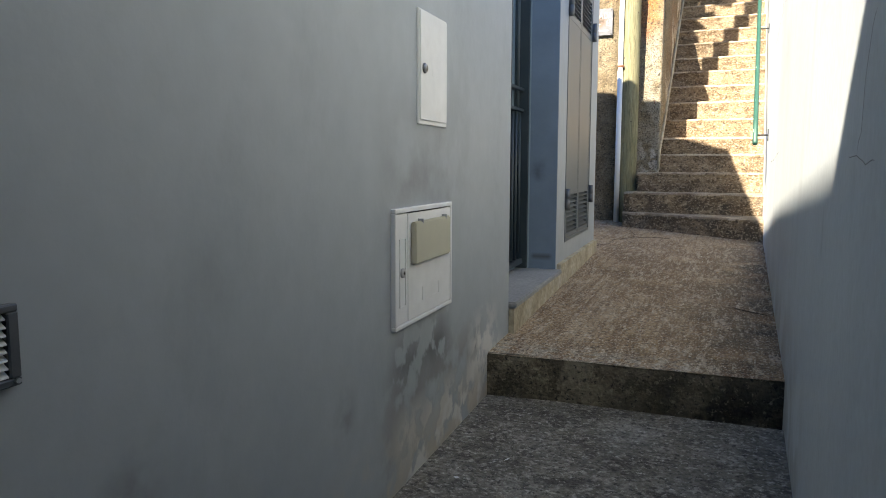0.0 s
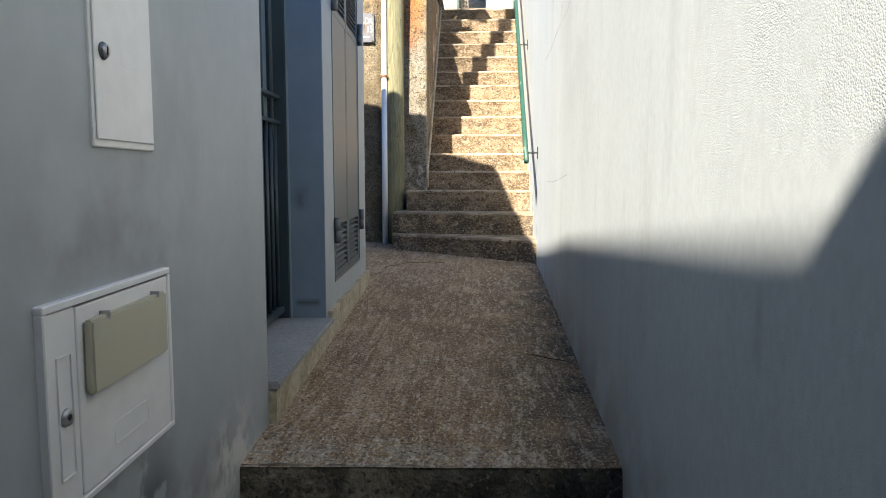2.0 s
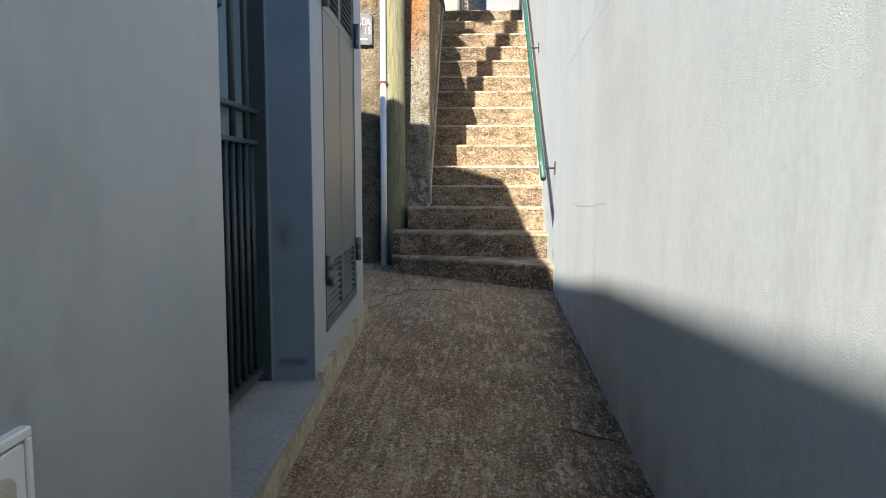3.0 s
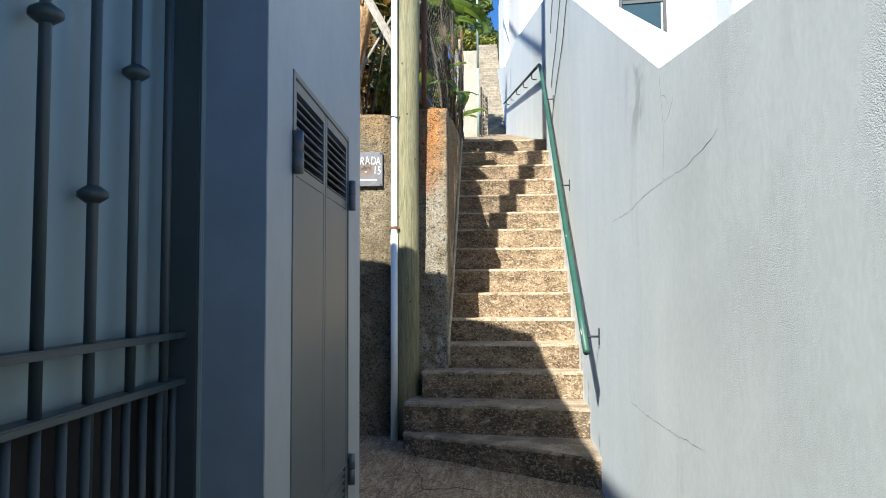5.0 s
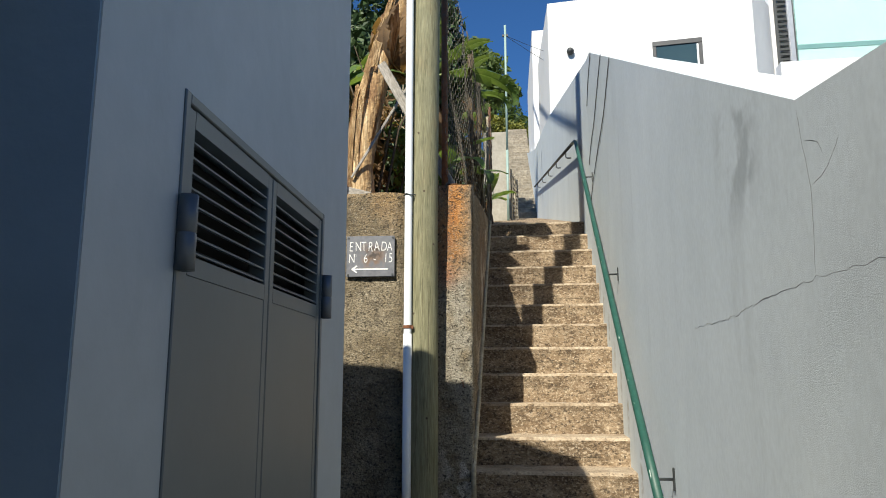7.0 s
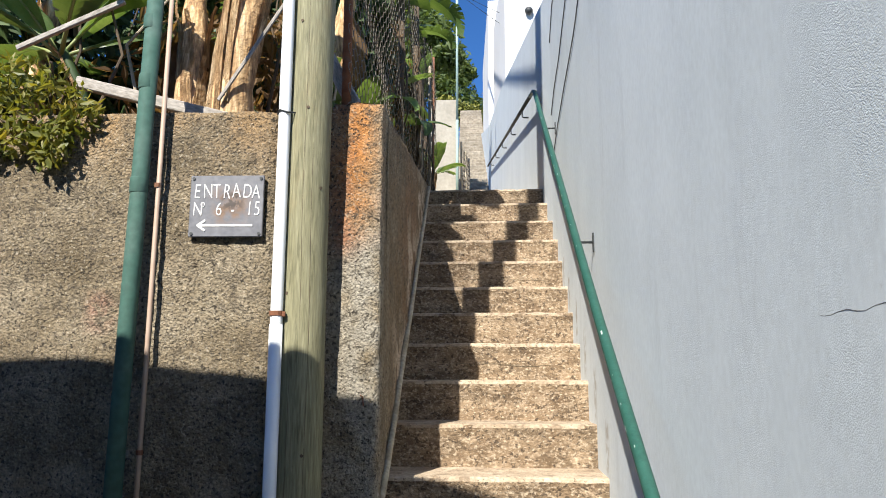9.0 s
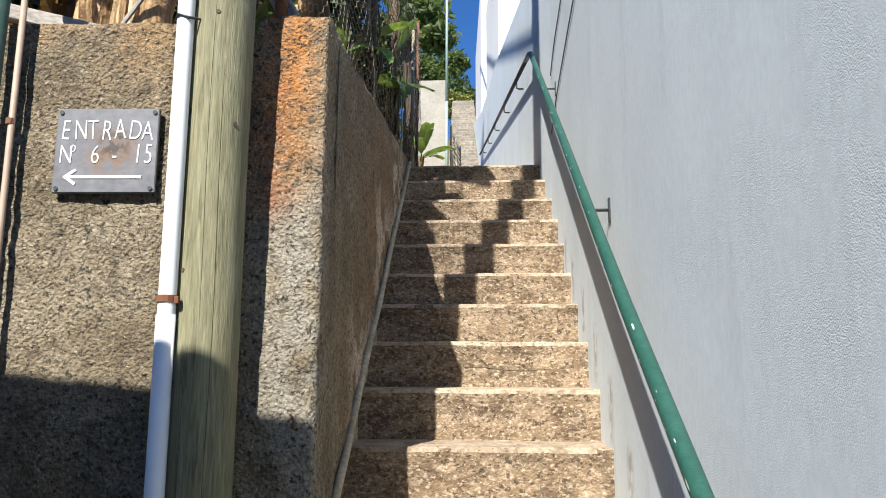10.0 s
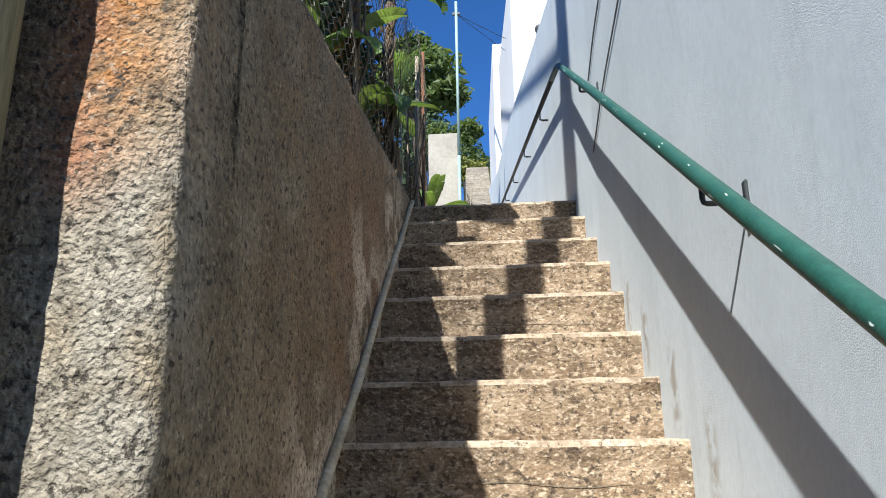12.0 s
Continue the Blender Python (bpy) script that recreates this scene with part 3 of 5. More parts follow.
POLE = shade("green_treated_timber", [(0.135, 0.13, 0.07), (0.19, 0.182, 0.105), (0.245, 0.235, 0.145)], 5, 0.8, 0.5, 40, stretch=(9, 9, 0.6), fine=(22, 0.22), grain=True, spread=0.2,
             layers=[(5, 0.60, 0.04, (0.085, 0.082, 0.04), 0.7, (9, 9, 0.7)), (3, 0.62, 0.08, (0.26, 0.20, 0.10), 0.5, (1, 1, 0.6))])
PVC_WHITE = shade("white_pvc", [(0.70, 0.74, 0.76), (0.78, 0.80, 0.81)], 4, 0.35)
PVC_GREEN = shade("green_pvc", [(0.03, 0.082, 0.063), (0.045, 0.10, 0.08), (0.075, 0.125, 0.105)], 4, 0.75, fine=(30, 0.15), spec=0.25)
RAIL = shade("green_rail_paint", [(0.010, 0.060, 0.044), (0.020, 0.080, 0.061)], 6, 0.5, 0.2, 150, fine=(60, 0.15))
CHIP = shade("bare_primer", [(0.35, 0.42, 0.38), (0.5, 0.55, 0.5)], 30, 0.6)
IRON = shade("black_iron", [(0.018, 0.022, 0.024), (0.035, 0.04, 0.042)], 20, 0.55, 0.3, 120)
RUST = shade("rusty_iron", [(0.10, 0.035, 0.018), (0.18, 0.07, 0.03), (0.12, 0.08, 0.06)], 14, 0.85, 0.4, 120)
WIRE = shade("weathered_wire", [(0.12, 0.10, 0.075), (0.22, 0.20, 0.16)], 12, 0.7, metal=0.3)
BEAM = shade("weathered_beam", [(0.20, 0.18, 0.15), (0.34, 0.315, 0.28)], 5, 0.9, 0.6, 50, stretch=(1, 4, 4), fine=(30, 0.35))
SIGN = shade("slate_grey_plate", [(0.10, 0.105, 0.12), (0.15, 0.155, 0.17)], 10, 0.55, 0.2, 60, fine=(40, 0.1))
colour_patch(SIGN, (0.15, 0.085, 0.045), {"X": (-0.06, 0.09), "Z": (-0.07, 0.07)}, 20, 0.9, 0.03, 0.12)
colour_patch(SIGN, (0.03, 0.022, 0.018), {"X": (-0.02, 0.07), "Z": (-0.02, 0.06)}, 45, 0.9, 0.02, 0.05)
LETTER = shade("white_sign_paint", [(0.62, 0.62, 0.60), (0.8, 0.8, 0.78)], 30, 0.6)
BANANA = shade("banana_leaf", [(0.045, 0.09, 0.025), (0.09, 0.15, 0.045), (0.16, 0.215, 0.085)], 3, 0.4, 0.4, 60, rand=0.35)
DRYLEAF = shade("dry_leaf", [(0.10, 0.06, 0.03), (0.22, 0.14, 0.07)], 8, 0.9, 0.5, 40, rand=0.3)
BARK = shade("dry_banana_sheath", [(0.17, 0.08, 0.035), (0.42, 0.27, 0.13), (0.60, 0.47, 0.29)], 5, 0.85, 0.8, 40, stretch=(4, 4, 0.5), fine=(20, 0.4), bdist=0.012)
CRACK = shade("dark_crack", [(0.06, 0.06, 0.06), (0.11, 0.11, 0.105)], 10, 0.95)
TWIG = shade("dry_stalk", [(0.05, 0.035, 0.022), (0.11, 0.08, 0.05)], 10, 0.9, 0.4, 60)
PALE_STALK = shade("pale_stalk", [(0.30, 0.25, 0.17), (0.42, 0.37, 0.28)], 8, 0.85, 0.5, 60, stretch=(4, 4, 0.6))
SHRUB = shade("yellow_green_leaf", [(0.05, 0.075, 0.014), (0.14, 0.15, 0.025), (0.27, 0.22, 0.04)], 9, 0.55)
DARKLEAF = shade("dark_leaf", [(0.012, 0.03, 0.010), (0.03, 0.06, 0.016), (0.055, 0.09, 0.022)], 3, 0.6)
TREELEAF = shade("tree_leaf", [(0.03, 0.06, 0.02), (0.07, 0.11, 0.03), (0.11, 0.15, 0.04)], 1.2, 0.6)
GLASS_DARK = shade("window_glass", [(0.03, 0.055, 0.06), (0.04, 0.07, 0.075)], 1, 0.05, spec=0.8)
FRAME_GREY = shade("grey_window_frame", [(0.03, 0.032, 0.035), (0.045, 0.047, 0.05)], 5, 0.5)
GREEN_GLASS = bpy.data.materials.new("balcony_glass")
GREEN_GLASS.use_nodes = True
_g = GREEN_GLASS.node_tree.nodes["Principled BSDF"]
_g.inputs["Base Color"].default_value, _g.inputs["Roughness"].default_value = (0.55, 0.80, 0.76, 1), 0.02
_g.inputs["Transmission Weight"].default_value = 0.85

# ---- the grey house's door, cabinet and boxes ----
solid("door_sill", slab(-0.24, 0.035, DY0 + 0.002, DY1 + 0.01, 0.272, 0.30, 0.006), SILL, "grey concrete door sill with worn edge", "sill", at=LEFT, kind="structure")
bm = prism([(DY0, 0.10), (END - 0.005, 0.20), (END - 0.005, 0.33), (4.53, 0.325), (4.51, 0.2705), (DY0, 0.2705)], 0.001, 0.026)
solid("plinth", wear(bm, 0.003, 9), PLINTH, "yellow-stained cement plinth along the grey wall foot", "plinth", at=LEFT, kind="structure")

JAMB = shade("blue_grey_jamb_paint", [(0.16, 0.225, 0.30), (0.195, 0.265, 0.34)], 2, 0.6, 0.2, 60, fine=(9, 0.06))
colour_patch(JAMB, (0.05, 0.055, 0.06), {"X": (-0.135, -0.085), "Z": (0.82, 0.92)}, 12, 0.85, 0.03, 0.3)
colour_patch(JAMB, (0.07, 0.075, 0.075), {"X": (-0.14, -0.03), "Z": (0.36, 0.385)}, 9, 0.8, 0.012)
solid("door_jamb", slab(-0.164, -0.002, DY1 - 0.004, DY1 + 0.001, 0.301, DZ - 0.001), JAMB, "blue-grey painted door reveal", "jamb", at=LEFT, kind="structure")
gate = empty("door_1", LEFT, "closed dark blue-grey barred metal door in a recess", "door", kind="structure")
part("door_frame", slab(-0.30, -0.165, DY1 - 0.024, DY1 - 0.002, 0.302, DZ - 0.002, 0.004), GATE, gate)
part("door_frame", slab(-0.30, -0.165, DY0 + 0.002, DY0 + 0.045, 0.302, DZ - 0.002, 0.004), GATE, gate)
part("frame_bead", slab(-0.180, -0.158, DY1 - 0.018, DY1 - 0.005, 0.303, DZ - 0.004, 0.003), GATE_SHEET, gate, "lighter blue-grey frame bead")
part("upper_sheet", slab(-0.262, -0.25, DY0 + 0.05, DY1 - 0.026, 1.20, DZ - 0.01), GATE_SHEET, gate, "lighter blue-grey sheet behind the bars")
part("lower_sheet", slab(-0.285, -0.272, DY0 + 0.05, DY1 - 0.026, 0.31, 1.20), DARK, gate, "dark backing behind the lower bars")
for z in (1.317, 1.203):
    part("crossbar", slab(-0.235, -0.19, DY0 + 0.046, DY1 - 0.025, z - 0.008, z + 0.008, 0.003), GATE, gate)
part("crossbar", slab(-0.235, -0.19, DY0 + 0.046, DY1 - 0.025, 0.33, 0.36, 0.003), GATE, gate)
for k in range(6):
    y = 3.55 + 0.168 * k
    bar = part("bar", tube(bmesh.new(), [(-0.212, y, 0.90 if k % 2 else 1.20), (-0.212, y, DZ - 0.01)], 0.011, 10), GATE, gate, smooth=True)
    for z in ((1.90, 2.42) if k % 2 == 0 else (1.61, 2.19) if k < 5 else (2.19,)):
        ring = [(-0.212, y, z + dz) for dz in (-0.017, -0.009, -0.005, 0.005, 0.009, 0.017)]
        part("knot", tube(bmesh.new(), ring, [0.013, 0.024, 0.029, 0.029, 0.024, 0.013], 12), GATE, bar, smooth=True)
for k in range(12):
    y = 3.57 + 0.0795 * k
    part("lower_bar", tube(bmesh.new(), [(-0.212, y, 0.35), (-0.212, y, 1.20)], 0.010, 8), GATE, gate, smooth=True)

cab = empty("meter_cabinet", LEFT @ pose(0, CY0, CZ0), "tall grey steel cabinet with two louvred doors set in the wall", "cabinet")
W, H = CY1 - CY0, CZ1 - CZ0
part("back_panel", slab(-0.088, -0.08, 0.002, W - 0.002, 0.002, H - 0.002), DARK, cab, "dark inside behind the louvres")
for y0, y1, z0, z1 in ((0.001, 0.02, 0, H), (W - 0.02, W - 0.001, 0, H), (0.02, W - 0.02, H - 0.02, H - 0.001), (0.02, W - 0.02, 0.001, 0.02)):
    part("frame", slab(-0.079, 0.004, y0, y1, z0, z1, 0.002, 1), STEEL_DOOR, cab)
half = W / 2
for y0 in (0.023, half + 0.003):
    y1 = y0 + half - 0.026
    door = part("door", slab(-0.03, -0.0015, y0 + 0.0285, y1 - 0.0285, 0.30, 1.334), STEEL_DOOR, cab)
    for a, b, c, d in ((y0, y0 + 0.028, 0.023, H - 0.023), (y1 - 0.028, y1, 0.023, H - 0.023)):
        part("stile", slab(-0.04, 0.0, a, b, c, d, 0.002, 1), STEEL_DOOR, door)
    for c, d in ((0.023, 0.05), (0.285, 0.30), (1.335, 1.368), (H - 0.055, H - 0.023)):
        part("rail", slab(-0.04, 0.0, y0 + 0.028, y1 - 0.028, c, d), STEEL_DOOR, door)
    for lo, hi, n in ((0.052, 0.283, 8), (1.37, H - 0.057, 8)):
        pitch = (hi - lo) / n
        for i in range(n):
            z = lo + pitch * (i + 0.5)
            bm = prism([(-0.045, z + pitch * 0.42), (-0.041, z + pitch * 0.5), (-0.003, z - pitch * 0.18), (-0.003, z - pitch * 0.30), (-0.010, z - pitch * 0.30)], y0 + 0.028, y1 - 0.028, "y")
            part("louvre_slat", bm, STEEL_DOOR, door)
for y in (0.006, W - 0.006):
    for z in (0.20, 1.335):
        part("hinge", tube(bmesh.new(), [(0.016, y, z), (0.016, y, z + 0.060), (0.016, y, z + 0.061), (0.016, y, z + 0.063), (0.016, y, z + 0.064), (0.016, y, z + 0.125)], [0.016, 0.016, 0.0145, 0.0145, 0.016, 0.016], 14), HINGE, cab, "dark cylindrical hinge", smooth=True)
part("keyhole", tube(bmesh.new(), [(-0.009, half + 0.05, 0.83), (-0.005, half + 0.05, 0.83)], 0.008, 10), DARK, cab, "small black keyhole")

ubox = empty("upper_meter_box", LEFT @ pose(0, 2.352, 1.010), "white metal meter box with a small turn latch", "box")
part("frame", slab(-0.02, 0.006, 0, 0.238, 0, 0.325, 0.002, 1), ENAMEL, ubox)
part("door", slab(0.0065, 0.010, 0.006, 0.229, 0.013, 0.319, 0.0015, 1), ENAMEL, ubox)
latch = part("latch", tube(bmesh.new(), [(0.010, 0.034, 0.16), (0.018, 0.034, 0.16)], 0.011, 12), GALV, ubox, "metal turn latch", smooth=True)
part("collar", tube(bmesh.new(), [(0.0095, 0.034, 0.16), (0.013, 0.034, 0.16)], 0.015, 14), HINGE, latch, smooth=True)
part("key_bit", slab(0.018, 0.0195, 0.0325, 0.0355, 0.153, 0.167), DARK, latch)
part("embossed_plate", slab(0.0095, 0.0103, 0.10, 0.17, 0.145, 0.165, 0.0003, 1), ENAMEL, ubox)

lbox = empty("lower_meter_box", LEFT @ pose(0, 2.162, 0.443) @ Matrix.Diagonal((1, 1.057, 1, 1)), "white meter box with a beige cover and a lock", "box")
for a, b, c, d in ((0, 0.437, 0, 0.012), (0, 0.437, 0.32, 0.333), (0, 0.012, 0.012, 0.32), (0.425, 0.437, 0.012, 0.32)):
    part("frame", slab(-0.02, 0.014, a, b, c, d, 0.002, 1), ENAMEL, lbox)
part("back_plate", slab(-0.02, 0.001, 0.012, 0.425, 0.012, 0.32), DARK, lbox, "dark gap round the door")
part("lock_strip", slab(0.0015, 0.0105, 0.013, 0.0865, 0.013, 0.318, 0.0015, 1), ENAMEL, lbox)
part("door", slab(0.0015, 0.012, 0.0878, 0.423, 0.014, 0.316, 0.0015, 1), ENAMEL, lbox)
part("lock", tube(bmesh.new(), [(0.010, 0.05, 0.155), (0.016, 0.05, 0.155), (0.0165, 0.05, 0.155)], [0.0135, 0.013, 0.006], 14), GALV, lbox, "round metal lock", smooth=True)
part("keyway", tube(bmesh.new(), [(0.0164, 0.05, 0.155), (0.0172, 0.05, 0.155)], 0.005, 10), DARK, lbox, "dark keyway")
part("cover", slab(0.0122, 0.029, 0.103, 0.383, 0.172, 0.292, 0.004, 2), BEIGE, lbox, "beige plastic cover")
for y in (0.155, 0.345):
    part("clip", slab(0.013, 0.030, y, y + 0.004, 0.284, 0.298), GALV, lbox)
for y0, y1, z0, z1 in ((0.19, 0.32, 0.055, 0.095), (0.03, 0.07, 0.06, 0.25)):
    for a, b, c, d in ((y0, y1, z0, z0 + 0.002), (y0, y1, z1 - 0.002, z1), (y0, y0 + 0.002, z0, z1), (y1 - 0.002, y1, z0, z1)):
        part("embossed_line", slab(0.0100, 0.0133, a, b, c, d), ENAMEL, lbox)

vent = empty("wall_vent", LEFT @ pose(0, 0.756, 0.628) @ Matrix.Diagonal((1, 1, 0.8, 1)), "white slatted wall vent in a dark metal frame", "vent")
for a, b, c, d in ((0, 0.28, 0, 0.012), (0, 0.28, 0.112, 0.124), (0, 0.012, 0.012, 0.112), (0.264, 0.28, 0.012, 0.112)):
    part("frame", slab(-0.01, 0.012, a, b, c, d, 0.002, 1), HINGE, vent)
part("backing", slab(-0.01, 0.001, 0.012, 0.264, 0.012, 0.112), DARK, vent)
for i in range(8):
    z = 0.015 + 0.0125 * i
    part("slat", prism([(0.002, z + 0.009), (0.010, z + 0.001), (0.010, z - 0.001), (0.002, z + 0.007)], 0.013, 0.263, "y"), ENAMEL, vent)
part("screw", tube(bmesh.new(), [(0.012, 0.272, 0.008), (0.015, 0.272, 0.008)], 0.004, 8), GALV, vent)

# ---- handrail ----
RX = 0.647
rail = empty("handrail", pose(RX, 6.87, 0.2), "green-painted tube handrail with chipped paint on iron brackets", "handrail")


def onto(ob, parent):
    ob.matrix_parent_inverse = parent.matrix_world.inverted()
    return ob


RAIL_Y, RAIL_Z = (6.87, 8.3, 9.1, 10.38, 11.75), (1.077, 1.960, 2.485, 3.326, 4.219)


def rail_z(y):
    return float(np.interp(y, RAIL_Y, RAIL_Z))


line = [(RX, y, rail_z(y)) for y in np.linspace(6.87, 11.75, 12)] + [ (RX - 0.002, 11.90, 4.315), (RX - 0.006, 12.02, 4.365), (RX - 0.018, 12.3, 4.43)]
onto(part("tube", tube(bmesh.new(), line, 0.0205, 16), RAIL, rail, smooth=True), rail)
line2 = [(RX - 0.018 - 0.048 * (y - 12.3), y, 4.43 + 0.215 * (y - 12.3)) for y in (12.3, 15, 18, 22.4)]
onto(part("upper_tube", tube(bmesh.new(), line2, 0.02, 10), IRON, rail, "dark upper run of the rail", smooth=True), rail)
for y in (7.10, 8.975, 10.93):
    zr = rail_z(y)
    hook = bmesh.new()
    tube(hook, [(RX + 0.006, y, zr - 0.015), (RX + 0.006, y, zr - 0.058), (RX + 0.008, y, zr - 0.065), (RX + 0.015, y, zr - 0.068), (RIGHT_X - 0.004, y, zr - 0.068)], 0.0065, 8)
    bracket = onto(part("bracket", hook, IRON, rail, "black iron hook bracket", smooth=True), rail)
    part("wall_plate", slab(RIGHT_X - 0.008, RIGHT_X, y - 0.011, y + 0.011, zr - 0.118, zr - 0.018, 0.003, 1), IRON, bracket)
for y in (13.2, 14.9, 16.8, 18.8, 20.8):
    zr = 4.43 + 0.215 * (y - 12.3)
    xr = RX - 0.018 - 0.048 * (y - 12.3)
    hook = tube(bmesh.new(), [(xr, y, zr - 0.015), (xr, y, zr - 0.09), (xr + 0.02, y, zr - 0.1), (xr + 0.12, y, zr - 0.1)], 0.009, 6)
    bracket = onto(part("bracket", hook, IRON, rail, "black iron hook bracket", smooth=True), rail)
    part("wall_plate", slab(xr + 0.10, xr + 0.115, y - 0.015, y + 0.015, zr - 0.2, zr - 0.02), IRON, bracket)
rng = random.Random(4)
bm = bmesh.new()
for k in range(60):
    y = rng.uniform(7.0, 11.5)
    zr = rail_z(y)
    a = rng.uniform(0.3, 2.6)
    n = Vector((-math.sin(a), -0.54 * math.cos(a), 0.84 * math.cos(a)))
    c = Vector((RX, y, zr)) + n * 0.0207
    u = Vector((0, 0.842, 0.539))
    w = n.cross(u)
    L, B = rng.uniform(0.004, 0.028) * (1.5 if k % 6 == 0 else 0.8), rng.uniform(0.001, 0.0026) * (2.2 if k % 6 == 0 else 0.8)
    ring = [bm.verts.new(c + u * (L * math.cos(t) * rng.uniform(0.7, 1.2)) + w * (B * math.sin(t) * rng.uniform(0.7, 1.2))) for t in (2 * math.pi * i / 7 for i in range(7))]
    bm.faces.new(ring)
tagged(onto(part("paint_chips", bm, CHIP, rail, "pale chips in the green paint"), rail), kind="stuff")

# cables sagging down along the wall towards the stair head
CABLE_GREY = shade("grey_cable", [(0.10, 0.105, 0.11), (0.15, 0.155, 0.16)], 9, 0.7)
for route in ([(10.55, 4.80), (11.0, 4.66), (11.24, 4.50)], [(9.55, 4.305), (9.9, 4.20), (10.47, 4.014), (10.91, 3.95), (11.24, 3.84)], [(8.9, 3.975), (9.46, 3.75), (10.09, 3.66), (10.74, 3.55), (11.24, 3.40)]):
    pts = [(RIGHT_X - 0.007, float(np.interp(f, np.linspace(0, 1, len(route)), [p[0] for p in route])), float(np.interp(f, np.linspace(0, 1, len(route)), [p[1] for p in route]))) for f in np.linspace(0, 1, 15)]
    solid("cable", tube(bmesh.new(), pts, 0.0042, 6), CABLE_GREY, "thin grey cable running down the stucco wall", "cable", group="cables on the wall", smooth=True)

# ---- at the retaining wall ----
pole = empty("utility_pole", pose(-0.573, 8.285, 0.25), "green-tinted treated timber utility pole beside the stair foot", "pole")
bm = bmesh.new()
pts = [(0.004 * math.sin(z * 2) - 0.010 + 0.006 * z, 0, z) for z in np.linspace(0.0, 9.0, 36)]
tube(bm, pts, [0.099 - 0.0012 * z for z in np.linspace(0.0, 9.0, 36)], 28)
part("shaft", bm, POLE, pole, smooth=True)
for z, a in ((2.55, 0.2), (1.75, -0.5), (1.1, 0.4), (2.95, -0.2), (2.2, 0.9)):
    c = Vector((math.sin(a) * (0.0985 - 0.0012 * z), -math.cos(a) * (0.0985 - 0.0012 * z), z))
    part("knot_hole", tube(bmesh.new(), [c, c * 1.0 + Vector((math.sin(a) * 0.003, -math.cos(a) * 0.003, 0))], 0.007, 8), TWIG, pole, "dark knot")
for a, z0, z1 in ((-0.25, 0.3, 1.5), (0.12, 1.6, 3.3), (0.5, 0.8, 2.4)):
    pts = [(math.sin(a + 0.03 * math.sin(z * 5)) * (0.0988 - 0.0012 * z), -math.cos(a + 0.03 * math.sin(z * 5)) * (0.0988 - 0.0012 * z), z) for z in np.linspace(z0, z1, 14)]
    part("drying_crack", tube(bmesh.new(), pts, [0.0003] + [0.0009] * 12 + [0.0003], 5), TWIG, pole, "long dark drying crack")

pts = [(0.04 - 0.45 * f, 14.0 * f, 8.02 + 5.2 * f - 0.3 * f * (1 - f)) for f in (i / 20 for i in range(21))]
part("cable_bundle", tube(bmesh.new(), pts, 0.028, 8), IRON, pole, "thick black overhead cable", smooth=True)
wp = empty("white_conduit", pose(-0.658, 8.19, 0.25), "white plastic conduit pipe strapped beside the pole", "pipe")
part("pipe", tube(bmesh.new(), [(0.0, 0, 0.0), (0.0, 0, 0.35), (0.004, 0, 3.4), (0.008, 0, 8.2)], 0.0255, 16), PVC_WHITE, wp, smooth=True)
part("lower_sleeve", tube(bmesh.new(), [(0.0, 0, 0.02), (0.001, 0, 1.62)], 0.0275, 16), PVC_WHITE, wp, smooth=True)
part("strap", tube(bmesh.new(), [(0, 0, 1.655), (0, 0, 1.675)], 0.030, 12), RUST, wp, "rusty clamp")
part("strap_end", slab(0.028, 0.040, -0.016, 0.0, 1.652, 1.672), RUST, wp)
part("tie_wire", tube(bmesh.new(), [(-0.028, 0, 2.52), (-0.01, -0.029, 2.53), (0.022, -0.024, 2.52), (0.048, 0.012, 2.53)], 0.004, 6), IRON, wp)

gp = empty("green_downpipe", pose(-1.289, 8.215, 0.2), "dark green plastic downpipe with socket joints", "pipe")
part("pipe", tube(bmesh.new(), [(-0.03, 0, 0), (-0.012, 0, 1.6), (0.03, 0, 4.2)], 0.036, 18), PVC_GREEN, gp, smooth=True)
for z in (2.27, 2.74, 3.02):
    x = -0.03 + 0.0119 * z
    part("socket", tube(bmesh.new(), [(x, 0, z - 0.035), (x, 0, z - 0.03), (x, 0, z + 0.03), (x, 0, z + 0.035)], [0.036, 0.0382, 0.0382, 0.036], 18), PVC_GREEN, gp, smooth=True)
thin = empty("thin_pipe", pose(-1.222, 8.255, 0.2), "thin pale brown water pipe beside the green downpipe", "pipe")
part("pipe", tube(bmesh.new(), [(-0.012, 0, 0), (-0.004, 0, 1.5), (0.004, 0, 4.1)], 0.0105, 10), shade("tan_pipe", [(0.30, 0.21, 0.15), (0.42, 0.32, 0.25)], 8, 0.6), thin, smooth=True)
for z in (1.15, 2.28):
    part("clip", tube(bmesh.new(), [(-0.006, 0, z - 0.01), (-0.006, 0, z + 0.01)], 0.0145, 10), RUST, thin)


def lettering(text, size, place, parent, squash, pitch):
    """Hand-spaced capitals, each a part of its own."""
    for k, ch in enumerate(text):
        if ch == " ":
            continue
        cu = bpy.data.curves.new("letter", "FONT")
        cu.body, cu.size, cu.extrude, cu.offset = ch, size, 0.0006, -0.0012
        tmp = bpy.data.objects.new("letter_tmp", cu)
        me = bpy.data.meshes.new_from_object(tmp)
        bpy.data.objects.remove(tmp)
        me.materials.append(LETTER)
        ob = new("letter", me)
        ob.parent = parent
        wob = random.Random(k * 7 + len(text))
        ob.matrix_local = place @ pose(k * pitch, wob.uniform(-0.003, 0.003), 0, 0, 0, wob.uniform(-5, 5)) @ Matrix.Diagonal((squash, wob.uniform(0.95, 1.05), 1, 1))


